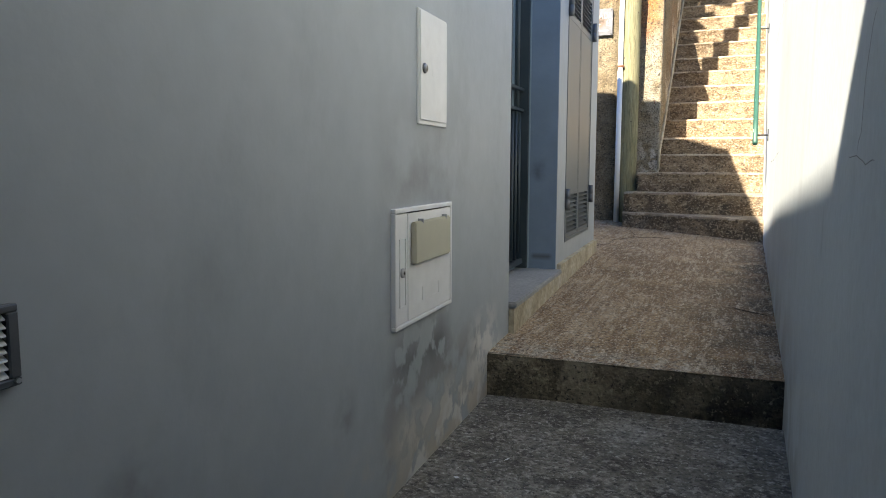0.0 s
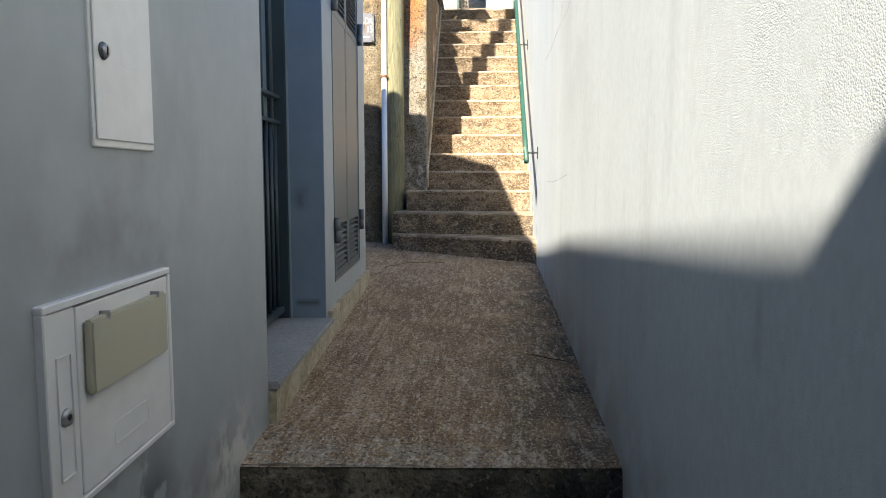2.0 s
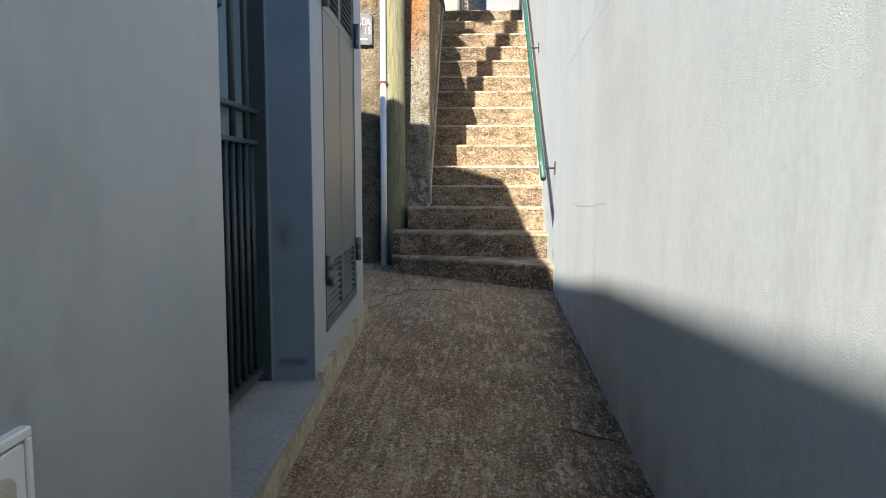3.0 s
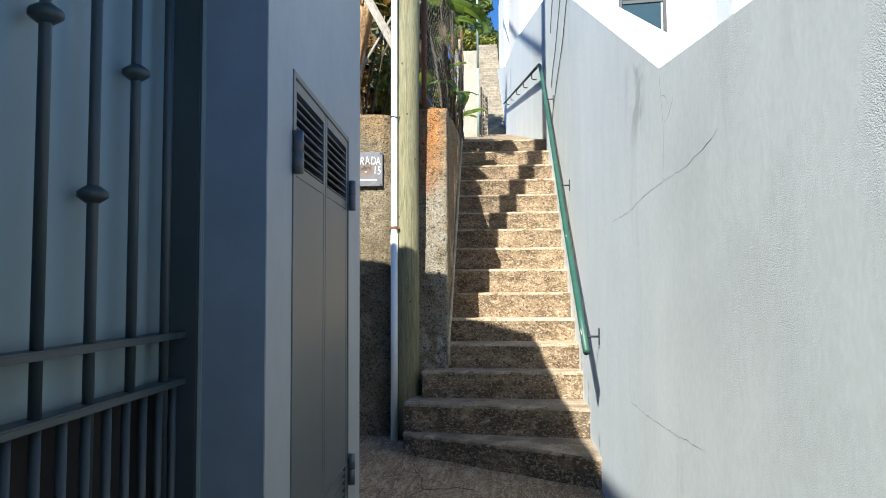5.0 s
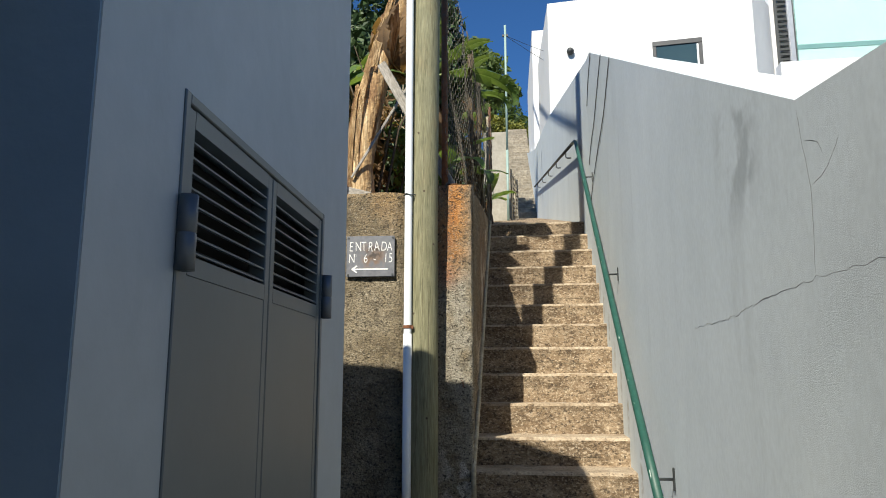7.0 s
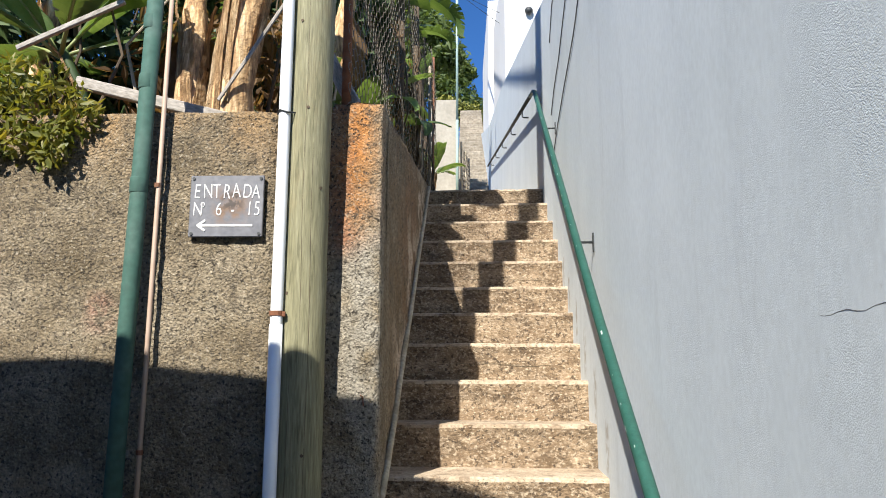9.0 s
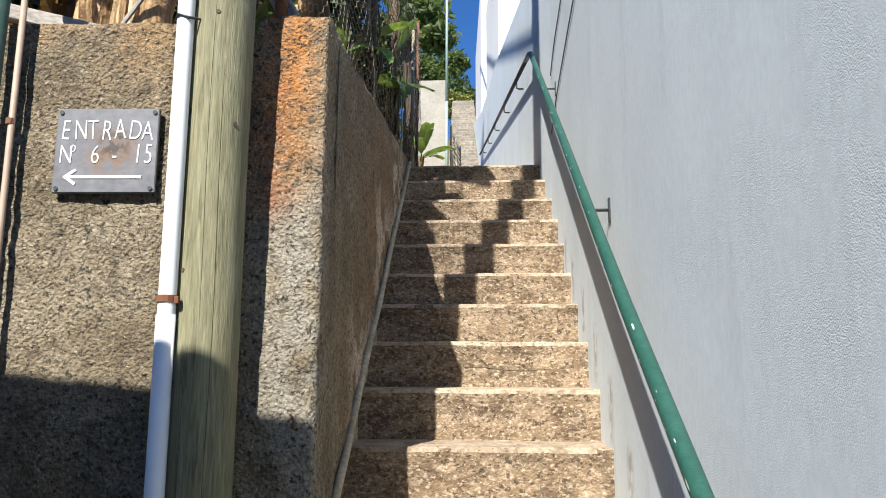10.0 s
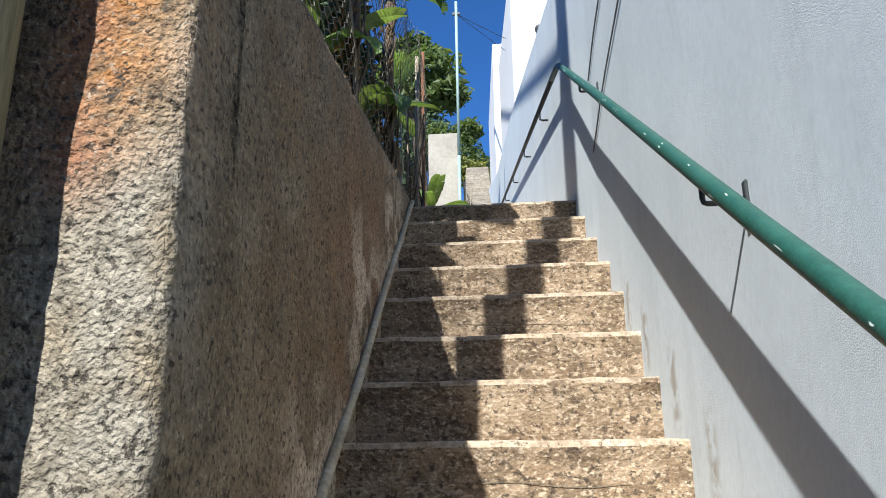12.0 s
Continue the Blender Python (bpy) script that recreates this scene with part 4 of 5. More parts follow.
plate = empty("entrance_sign", pose(-0.927, 8.290, 2.392, 0, 0, 2.5), "slate-grey painted sign plate with white hand lettering, rust-stained", "sign")
part("plate", slab(-0.162, 0.162, -0.008, 0.008, -0.138, 0.136, 0.003, 1), SIGN, plate)
lettering("ENTRADA", 0.093, pose(-0.146, -0.0095, 0.035, 90), plate, 0.62, 0.0425)
lettering("Nº 6 - 15", 0.09, pose(-0.148, -0.0095, -0.043, 90), plate, 0.66, 0.0335)
part("arrow_shaft", slab(-0.118, 0.118, -0.0105, -0.008, -0.092, -0.083), LETTER, plate)
for sgn in (1, -1):
    bm = slab(-0.004, 0.04, -0.0107, -0.008, -0.0045, 0.0045)
    bmesh.ops.rotate(bm, verts=bm.verts[:], cent=(0, 0, 0), matrix=Matrix.Rotation(radians(-35 * sgn), 3, "Y"))
    bmesh.ops.translate(bm, verts=bm.verts[:], vec=(-0.122, 0, -0.0875))
    part("arrow_head", bm, LETTER, plate)
for x in (-0.148, 0.148):
    for z in (-0.124, 0.122):
        part("screw", tube(bmesh.new(), [(x, -0.008, z), (x, -0.012, z)], 0.007, 10), IRON, plate)

# cement gutter pipe along the left foot of the stair
bm = bmesh.new()
pts = []
for yl, yr, z in NOSE[3:]:
    pts.append((left_of(yl) + 0.012, yl - 0.02, z + 0.02))
pts = [(left_of(8.4) + 0.02, 8.30, 0.86)] + pts + [(left_of(12.0) - 0.01, 12.12, 3.44)]
solid("drain_pipe", tube(bm, pts, 0.016, 10), PLINTH, "old cement-smeared drain pipe running up beside the steps", "pipe", smooth=True)

# nail stuck in the pillar
solid("bent_nail", tube(bmesh.new(), [(-0.335, 8.395, 1.58), (-0.335, 8.372, 1.58), (-0.325, 8.369, 1.575), (-0.322, 8.369, 1.535)], 0.0028, 6), RUST, "bent rusty nail sticking out of the wall", "nail")

# cracks in the stucco
for route in ([(5.288, 2.187), (5.27, 2.089), (5.244, 1.993), (5.249, 1.908), (5.26, 1.799)], [(5.244, 1.993), (5.15, 2.01), (5.076, 2.06)], [(5.26, 2.10), (5.19, 2.075), (5.16, 2.03)],
              [(4.60, 1.83), (4.95, 1.792), (5.26, 1.799), (5.637, 1.794), (6.0, 1.77), (6.489, 1.779)], [(1.65, 1.12), (1.687, 1.092), (1.719, 1.017), (1.729, 0.946), (1.766, 0.905)],
              [(1.873, 0.909), (1.766, 0.905), (1.692, 0.898), (1.58, 0.898)], [(6.056, 0.927), (5.62, 0.93), (5.3, 0.943), (4.797, 0.975)]):
    pts = []
    for (ya, za), (yb, zb) in zip(route, route[1:]):
        n = max(2, int(math.hypot(yb - ya, zb - za) / 0.025))
        for i in range(n):
            f = i / n
            w = noise.noise_vector(Vector((ya + f * (yb - ya), za + f * (zb - za), 3)) * 22)
            pts.append((RIGHT_X + 0.0004, ya + f * (yb - ya) + 0.008 * w.x, za + f * (zb - za) + 0.010 * w.y))
    pts.append((RIGHT_X + 0.0004, *route[-1]))
    part("crack", tube(bmesh.new(), pts, [0.0004] + [(0.0008 if p[1] < 3 else 0.0006) + 0.0012 * abs(noise.noise(Vector(p) * 9)) * (p[1] > 3) for p in pts[1:-1]] + [0.0004], 5), CRACK, wall_east, "hairline crack")

# ---- white house above the wall ----
house = empty("white_house", pose(0.47, 17.6, 3.0), "bright white rendered house with grey window above the wall", "house")
foot = [(0.50, 17.6), (4.39, 17.2), (5.08, 18.35), (6.2, 18.3), (9.5, 18.0), (9.5, 26), (0.10, 25.4), (0.30, 20.6)]
onto(part("wall", prism([foot[0], foot[1], foot[2], (5.08, 20.6), foot[7]], 3.0, 9.2, "z"), WHITE_PLASTER, house), house)
onto(part("rear_wing", prism([(0.17, 25.0), (5.0, 24.8), (9.5, 30), (-0.05, 30)], 3.0, 12.35, "z"), WHITE_PLASTER, house), house)
onto(part("side_wing", prism([(5.085, 18.35), (9.5, 18.0), (9.5, 24.7), (5.085, 20.6)], 3.0, 12.0, "z"), WHITE_PLASTER, house), house)
WF = pose(2.52, 17.40, 6.45, 0, 0, -5.57)
win = empty("window_1", WF, "grey-framed two-pane window in the white house", "window", kind="structure")
for a, b, c, d in ((0, 0.93, 0, 0.07), (0, 0.93, 1.56, 1.66), (0, 0.07, 0.07, 1.56), (0.86, 0.93, 0.07, 1.56), (0.07, 0.86, 0.80, 0.87)):
    part("window_frame", slab(a, b, -0.035, 0.05, c, d, 0.006, 1), FRAME_GREY, win)
for c, d in ((0.07, 0.80), (0.87, 1.56)):
    part("pane", slab(0.07, 0.86, -0.012, 0.0, c, d), GLASS_DARK, win)
bm = bmesh.new()
bmesh.ops.create_uvsphere(bm, u_segments=16, v_segments=10, radius=0.075)
solid("wall_lamp", bm, IRON, "small round black lamp on the white facade", "lamp", at=pose(0.93, 17.50, 8.08), smooth=True)
shut = empty("window_shutter", pose(5.14, 18.30, 5.8, 0, 0, -4), "dark louvred shutter beside the balcony door", "shutter")
for x0, x1 in ((0.0, 0.05), (0.34, 0.39)):
    part("stile", slab(x0, x1, -0.07, -0.02, 0, 4.2), IRON, shut)
for i in range(38):
    z = 0.05 + 0.11 * i
    part("slat", prism([(-0.075, z), (-0.07, z - 0.005), (-0.02, z + 0.085), (-0.025, z + 0.09)], 0.05, 0.34, "x"), IRON, shut)
solid("terrace_parapet", slab(3.72, 9, 14.0, 14.22, 2.6, 6.08), WHITE_PLASTER, "white rendered terrace parapet", "parapet", kind="structure")
glass = empty("balcony_railing", pose(3.8, 14.1, 6.08), "greenish glass balcony railing with steel posts", "railing")
for x in (0.10, 2.2):
    part("post", slab(x, x + 0.07, -0.03, 0.03, 0.001, 1.25, 0.01), GALV, glass)
for x0, x1 in ((0.20, 2.17), (2.30, 4.4)):
    pane = part("pane", slab(x0, x1, -0.006, 0.006, 0.04, 1.25), GREEN_GLASS, glass, "clear greenish glass pane")
    pane.visible_shadow = False
part("lower_rail", slab(0.2, 4.4, -0.012, 0.012, 0.22, 0.29), shade("teal_strip", [(0.12, 0.25, 0.24), (0.16, 0.30, 0.29)], 3, 0.4), glass, "teal strip across the glass")

# ---- garden above the retaining wall ----
bm = bmesh.new()
rows = []
for j in range(31):
    row = []
    for i in range(41):
        x = -6.0 + 5.55 * i / 40
        y = 8.5 + 4.2 * j / 30
        row.append(bm.verts.new((x, y, 2.80 + 0.05 * noise.noise(Vector((x * 2, y * 2, 0))) + 0.03 * noise.noise(Vector((x * 9, y * 9, 0))) + 0.16 * (y - 8.5))))
    rows.append(row)
for a, b in zip(rows, rows[1:]):
    for k in range(40):
        bm.faces.new((a[k], a[k + 1], b[k + 1], b[k]))
solid("garden_soil", bm, SOIL, "red garden soil behind the retaining wall", "soil", kind="structure", smooth=True)


def leaf_mesh(name, length, width, droop, tears, seed, material):
    """A banana leaf along +y from its stalk: folded along the midrib, its halves torn into strips."""
    r = random.Random(seed)
    verts, faces = [], []
    n = 26

    def spine(f):
        a = droop * f * f
        return Vector((0, length * f * math.cos(a * 0.6), length * (0.30 * f - 0.5 * droop * f * f)))

    for sgn in (-1, 1):
        gap = 0.0
        shear = 0.0
        for i in range(n):
            f0, f1 = 0.12 + 0.88 * i / n, 0.12 + 0.88 * (i + 1) / n
            if r.random() < tears:
                shear = r.uniform(-0.10, 0.16)
                gap = r.uniform(0.15, 0.7)
            else:
                gap *= 0.4
            ring = []
            for f, cut in ((f0, gap), (f1, 0.0)):
                w = width * 0.5 * (math.sin(math.pi * min(1, (f - 0.10) / 0.92)) ** 0.55)
                c = spine(f)
                fold = 0.30 + shear
                mid = c + Vector((sgn * w * 0.5, 0.02, fold * w * 0.35))
                tip = c + Vector((sgn * w, 0.05 - cut * 0.03, -shear * w * 1.6 - 0.12 * w))
                ring.append((c, mid, tip))
            base = len(verts)
            (c0, m0, t0), (c1, m1, t1) = ring
            t0 = t0.lerp(t1, gap * 0.6)
            verts += [c0, m0, t0, c1, m1, t1]
            faces += [(base, base + 1, base + 4, base + 3), (base + 1, base + 2, base + 5, base + 4)]
    me = bpy.data.meshes.new(name)
    me.from_pydata([tuple(v) for v in verts], [], faces)
    me.materials.append(material)
    me.polygons.foreach_set("use_smooth", [True] * len(me.polygons))
    return me


def leafy(m, share=0.35):
    """Lets some light through a leaf's blade."""
    nt = m.node_tree
    b = nt.nodes["Principled BSDF"]
    tr = nt.nodes.new("ShaderNodeBsdfTranslucent")
    up = nt.nodes.new("ShaderNodeVectorMath")
    up.operation = "MULTIPLY"
    up.inputs[1].default_value = (2.2, 2.0, 1.0)
    nt.links.new(b.inputs["Base Color"].links[0].from_socket, up.inputs[0])
    nt.links.new(up.outputs[0], tr.inputs["Color"])
    mx = nt.nodes.new("ShaderNodeMixShader")
    mx.inputs[0].default_value = share
    nt.links.new(b.outputs[0], mx.inputs[1])
    nt.links.new(tr.outputs[0], mx.inputs[2])
    nt.links.new(mx.outputs[0], nt.nodes["Material Output"].inputs["Surface"])


for m in (BANANA, SHRUB, TREELEAF, DRYLEAF):
    leafy(m)
LEAVES = [leaf_mesh("banana_leaf", 1.35, 0.36, 0.55 + 0.25 * k, 0.10 + 0.09 * k, k, BANANA) for k in range(4)]
DEAD = [leaf_mesh("dead_leaf", 0.9, 0.20, 1.5, 0.6, 20 + k, DRYLEAF) for k in range(2)]
MIDRIB = shade("leaf_midrib", [(0.16, 0.20, 0.06), (0.24, 0.28, 0.10)], 5, 0.5)


def banana(x, y, z, height, lean, girth, leaves, seed, label, dead=2, size=1.0, turn=0, stem_mat=None):
    r = random.Random(seed)
    plant = empty("banana_plant", pose(x, y, z), label, "plant", group="banana plants")
    n = 12
    pts = [Vector((lean[0] * f * f, lean[1] * f * f, height * f)) for f in (i / (n - 1) for i in range(n))]
    bm = tube(bmesh.new(), pts, [girth * (1.05 - 0.45 * i / (n - 1)) for i in range(n)], 14)
    for v in bm.verts:
        v.co += noise.noise_vector(v.co * 9 + Vector((seed, 0, 0))) * girth * 0.16
    part("stem", bm, stem_mat or BARK, plant, "shaggy dry stem", smooth=True)
    for k in range(7):
        a = r.uniform(0, 6.28)
        f0 = r.uniform(0.0, 0.6)
        h0, h1 = f0, min(1.0, f0 + r.uniform(0.3, 0.5))
        bm = bmesh.new()
        prev_v = None
        for i in range(7):
            f = h0 + (h1 - h0) * i / 6
            g = girth * (1.12 - 0.42 * f) + 0.03 * (i / 6) ** 2 * r.uniform(0.5, 2)
            c = Vector((lean[0] * f * f, lean[1] * f * f, height * f))
            wv = 0.5 * (1 - 0.8 * i / 6)
            pair = [bm.verts.new(c + Vector((math.cos(a + s_ * wv) * g, math.sin(a + s_ * wv) * g, 0))) for s_ in (-1, 1)]
            if prev_v:
                bm.faces.new((prev_v[0], prev_v[1], pair[1], pair[0]))
            prev_v = pair
        bmesh.ops.solidify(bm, geom=bm.faces[:], thickness=0.006)
        part("dry_sheath", bm, BARK, plant, "peeling golden-brown sheath")
    top = pts[-1]
    for k in range(leaves):
        a = turn + (360 if size else 180) * k / max(1, leaves) + r.uniform(-25, 25)
        leaf = new("leaf", LEAVES[r.randrange(4)])
        leaf.parent = plant
        sc = r.uniform(0.75, 1.1) * size
        leaf.matrix_local = Matrix.Translation(top - Vector((0, 0, 0.05))) @ pose(0, 0, 0, r.uniform(5, 50), r.uniform(-15, 15), a) @ Matrix.Diagonal((sc, sc, sc, 1))
        part("midrib", tube(bmesh.new(), [(0, f * 1.3 * math.cos(0.4 * f * f), 1.35 * (0.30 * f - 0.35 * f * f) - 0.004) for f in (0, 0.15, 0.3, 0.5)], [0.016, 0.012, 0.008, 0.003], 6), MIDRIB, leaf, smooth=True)
    for k in range(dead):
        leaf = new("dead_leaf", DEAD[k % 2])
        leaf.parent = plant
        leaf.matrix_local = Matrix.Translation(top * 0.9) @ pose(0, 0, 0, -60 + r.uniform(-15, 15), 0, r.uniform(0, 360))
    return plant


banana(-1.22, 9.0, 2.84, 2.1, (0.42, 0.15), 0.125, 1, 3, "banana plant with a shaggy golden dry stem behind the wall", 6, 0.8, 90)
banana(-1.48, 9.1, 2.84, 1.1, (-0.05, 0.1), 0.10, 4, 5, "shorter banana plant with dry brown stem", 4, 0.6)
banana(-2.15, 9.3, 2.84, 0.75, (-0.2, -0.1), 0.045, 8, 8, "low banana plant with broad green leaves", 1, stem_mat=DARKLEAF)
banana(-0.95, 10.3, 3.0, 1.6, (0.1, 0.1), 0.10, 7, 11, "banana plant behind the wire fence", 3, 0.8)
banana(-1.0, 11.6, 3.15, 1.6, (0.1, 0.1), 0.09, 6, 13, "leafy banana plant close to the wire fence", 2, 0.75)
banana(-0.98, 13.6, 3.5, 1.5, (0.05, 0.1), 0.08, 8, 17, "leafy banana plant past the stair head", 2, 0.6)
banana(-0.72, 16.6, 4.3, 0.55, (0.02, 0.0), 0.05, 7, 19, "young banana plant in front of the cream wall", 0, 0.55)
banana(-0.88, 10.55, 3.05, 0.55, (0.05, 0.1), 0.06, 6, 37, "low banana sucker with lit leaves behind the netting", 0, 0.6)
banana(-0.85, 11.4, 3.2, 0.6, (0.05, 0.1), 0.06, 6, 41, "low banana sucker near the stair head", 0, 0.6)
banana(-1.9, 10.6, 3.1, 1.6, (0.1, 0.0), 0.11, 7, 23, "banana plant deep in the garden", 3)
banana(-2.9, 9.8, 3.0, 1.5, (0.1, 0.0), 0.11, 7, 29, "banana plant at the far garden side", 3)


def foliage(count, blobs, size, seed, narrow=0.5):
    """Many small leaf blades spread through several uneven blobs (centre, radii)."""
    r = np.random.default_rng(seed)
    pick = r.integers(0, len(blobs), count)
    c = np.array([b[0] for b in blobs])[pick]
    rad = np.array([b[1] for b in blobs])[pick]
    d = r.normal(size=(count, 3))
    d /= np.linalg.norm(d, axis=1, keepdims=True)
    p = c + d * rad * (r.uniform(0.25, 1, (count, 1)) ** 0.5) * r.uniform(0.75, 1.15, (count, 1))
    u = r.normal(size=(count, 3))
    u /= np.linalg.norm(u, axis=1, keepdims=True)
    w = np.cross(u, r.normal(size=(count, 3)))
    w /= np.linalg.norm(w, axis=1, keepdims=True)
    s_ = size * r.uniform(0.6, 1.3, (count, 1))
    up = np.cross(u, w) * s_ * 0.15
    v = np.stack([p - u * s_, p + w * s_ * narrow + up, p + u * s_, p - w * s_ * narrow + up], 1).reshape(-1, 3)
    return v.tolist(), np.arange(count * 4).reshape(-1, 4).tolist()


def crown(name, data, material, parent):
    me = bpy.data.meshes.new(name)
    me.from_pydata(data[0], [], data[1])
    me.materials.append(material)
    ob = new(name, me)
    ob.parent = parent
    return ob


bush = empty("yellow_shrub", pose(-1.82, 8.30, 2.84), "yellow-green shrub hanging over the wall edge", "shrub")
part("stem", tube(bmesh.new(), [(0, 0.2, -0.02), (-0.02, 0.1, 0.1), (0.02, 0.0, 0.25)], [0.02, 0.016, 0.008], 7), TWIG, bush)
crown("crown", foliage(1500, [((0.05, 0, 0.05), (0.22, 0.16, 0.16)), ((-0.12, 0, 0.16), (0.2, 0.16, 0.15)), ((0.2, 0, -0.03), (0.12, 0.1, 0.1)), ((-0.1, -0.04, -0.12), (0.18, 0.1, 0.12)), ((-0.35, 0, 0.0), (0.2, 0.15, 0.2)), ((0.1, -0.06, -0.16), (0.12, 0.08, 0.12)), ((-0.3, -0.06, -0.18), (0.15, 0.08, 0.12))], 0.030, 2, 0.40), SHRUB, bush)

thicket = empty("garden_thicket", pose(-2, 11.5, 3.0), "dense dark shrubs and dry leaves behind the banana plants", "shrubbery", kind="stuff")
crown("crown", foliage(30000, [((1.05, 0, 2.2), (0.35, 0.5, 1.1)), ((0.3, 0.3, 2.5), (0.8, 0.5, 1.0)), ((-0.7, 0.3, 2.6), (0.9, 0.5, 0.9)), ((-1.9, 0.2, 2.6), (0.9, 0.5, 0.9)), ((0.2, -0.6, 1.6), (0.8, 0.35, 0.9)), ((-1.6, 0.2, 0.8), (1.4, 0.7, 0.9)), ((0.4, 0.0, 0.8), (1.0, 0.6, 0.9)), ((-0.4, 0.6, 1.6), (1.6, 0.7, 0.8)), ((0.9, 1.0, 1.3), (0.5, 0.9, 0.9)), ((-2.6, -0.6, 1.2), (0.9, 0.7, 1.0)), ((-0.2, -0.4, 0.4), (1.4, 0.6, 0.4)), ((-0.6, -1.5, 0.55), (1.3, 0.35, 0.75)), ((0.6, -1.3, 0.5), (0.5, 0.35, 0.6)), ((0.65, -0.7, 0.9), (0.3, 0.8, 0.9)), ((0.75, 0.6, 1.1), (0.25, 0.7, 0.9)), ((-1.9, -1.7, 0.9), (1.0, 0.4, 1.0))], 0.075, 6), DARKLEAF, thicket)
# brighter leaf colour stands in for sunlight on the foliage by the fence
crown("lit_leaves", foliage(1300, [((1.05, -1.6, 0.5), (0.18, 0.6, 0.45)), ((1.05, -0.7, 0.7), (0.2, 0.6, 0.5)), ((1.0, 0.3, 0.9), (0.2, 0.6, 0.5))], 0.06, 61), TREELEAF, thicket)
crown("dry_leaves", foliage(900, [((0.8, -1.4, 0.7), (0.25, 0.8, 0.6)), ((0.4, -1.9, 0.6), (0.8, 0.25, 0.6)), ((0.7, -0.2, 1.0), (0.3, 0.7, 0.6))], 0.085, 62, 0.25), DRYLEAF, thicket)
for k in range(26):
    r = random.Random(100 + k)
    x, y = r.uniform(-2.2, 1.2), r.uniform(-2.6, -0.8)
    part("dry_stick", tube(bmesh.new(), [(x, y, -0.05), (x + r.uniform(-0.2, 0.2), y + r.uniform(-0.1, 0.1), 0.6), (x + r.uniform(-0.5, 0.5), y, r.uniform(0.9, 1.7))], [0.012, 0.010, 0.004], 6), TWIG if k % 3 else PALE_STALK, thicket)
shrub2 = empty("dark_shrub", pose(-1.5, 15.2, 4.0), "dark green shrub beyond the banana plants", "shrub")
part("stem", tube(bmesh.new(), [(0, 0, -0.3), (0.05, 0, 0.5), (0, 0, 1.0)], [0.04, 0.03, 0.01], 7), TWIG, shrub2)
crown("crown", foliage(3000, [((0.1, 0, 0.7), (0.5, 0.7, 0.8)), ((-0.4, 0.4, 1.2), (0.6, 0.7, 0.8)), ((0.2, 1.6, 1.0), (0.4, 0.7, 0.8))], 0.07, 51), DARKLEAF, shrub2)
litter = bmesh.new()
r = random.Random(9)
for k in range(240):
    c = Vector((r.uniform(-1.5, -0.5), r.uniform(8.5, 8.9), 2.845 + r.uniform(0, 0.03)))
    a = r.uniform(0, 6.28)
    d = Vector((math.cos(a), math.sin(a), r.uniform(-0.3, 0.3))) * r.uniform(0.02, 0.06)
    e = Vector((-math.sin(a), math.cos(a), r.uniform(-0.5, 0.5))) * r.uniform(0.006, 0.014)
    litter.faces.new([litter.verts.new(p) for p in (c - d, c + e, c + d, c - e)])
solid("leaf_litter", litter, DRYLEAF, "brown dry leaf litter along the wall top", "leaves", kind="stuff")


def beam(name, a, b, w, h, label):
    a, b = Vector(a), Vector(b)
    L = (b - a).length
    ob = solid(name, slab(0, L, -w / 2, w / 2, -h / 2, h / 2, 0.004, 1), BEAM, label, "timber", group="weathered beams")
    ob.matrix_world = Matrix.Translation(a) @ (b - a).to_track_quat("X", "Z").to_matrix().to_4x4()
    return ob


beam("timber_beam", (-1.80, 8.52, 3.08), (-0.98, 8.50, 2.855), 0.05, 0.055, "pale weathered beam lying slanted on the wall top")
beam("timber_beam", (-2.3, 8.75, 3.38), (-1.75, 8.8, 3.66), 0.025, 0.03, "pale weathered beam among the leaves")
beam("timber_beam", (-0.41, 8.56, 2.91), (-0.97, 8.72, 3.95), 0.03, 0.07, "pale weathered prop leaning behind the pole")
beam("timber_beam", (-1.22, 8.85, 3.1), (-0.75, 8.95, 3.95), 0.014, 0.02, "thin grey pole crossing the banana stems")

# ---- wire fence along the stair ----
fence = empty("wire_fence", pose(-0.44, 8.5, 2.9), "old chain-link fence with rusty posts and dead vines", "fence")


def netting(length, low, high, cell, wire, sway):
    """Hexagonal wire mesh: neighbouring wires run straight together, then part on a slant."""
    bm = bmesh.new()
    d, straight, slant = cell / 2, cell * 0.45, cell * 0.55
    for i in range(int(length / cell)):
        pts = []
        z, side = low(i * cell), 1 if i % 2 == 0 else -1
        while z < high(i * cell):
            for zz in (z, z + straight):
                y = i * cell + side * d * 0.96
                pts.append((sway * noise.noise(Vector((0, y * 1.5, zz * 1.5))), y, zz))
            z, side = z + straight + slant, -side
        tube(bm, pts, wire, 3, False)
    return bm


part("netting", netting(5.2, lambda y: -0.05 + 0.148 * y, lambda y: 1.6 + 0.16 * y, 0.05, 0.0022, 0.07), WIRE, fence, "sagging grey-brown wire netting")["kind"] = "stuff"
for y, h, mat, rr in ((0.02, 1.9, RUST, 0.022), (2.02, 1.75, TWIG, 0.024), (3.07, 1.9, TWIG, 0.026), (4.53, 1.65, PALE_STALK, 0.017), (5.0, 1.9, RUST, 0.016)):
    z = 0.148 * y - 0.12
    part("post", tube(bmesh.new(), [(-0.02, y, z), (-0.02, y, z + h)], rr, 10), mat, fence, smooth=True)


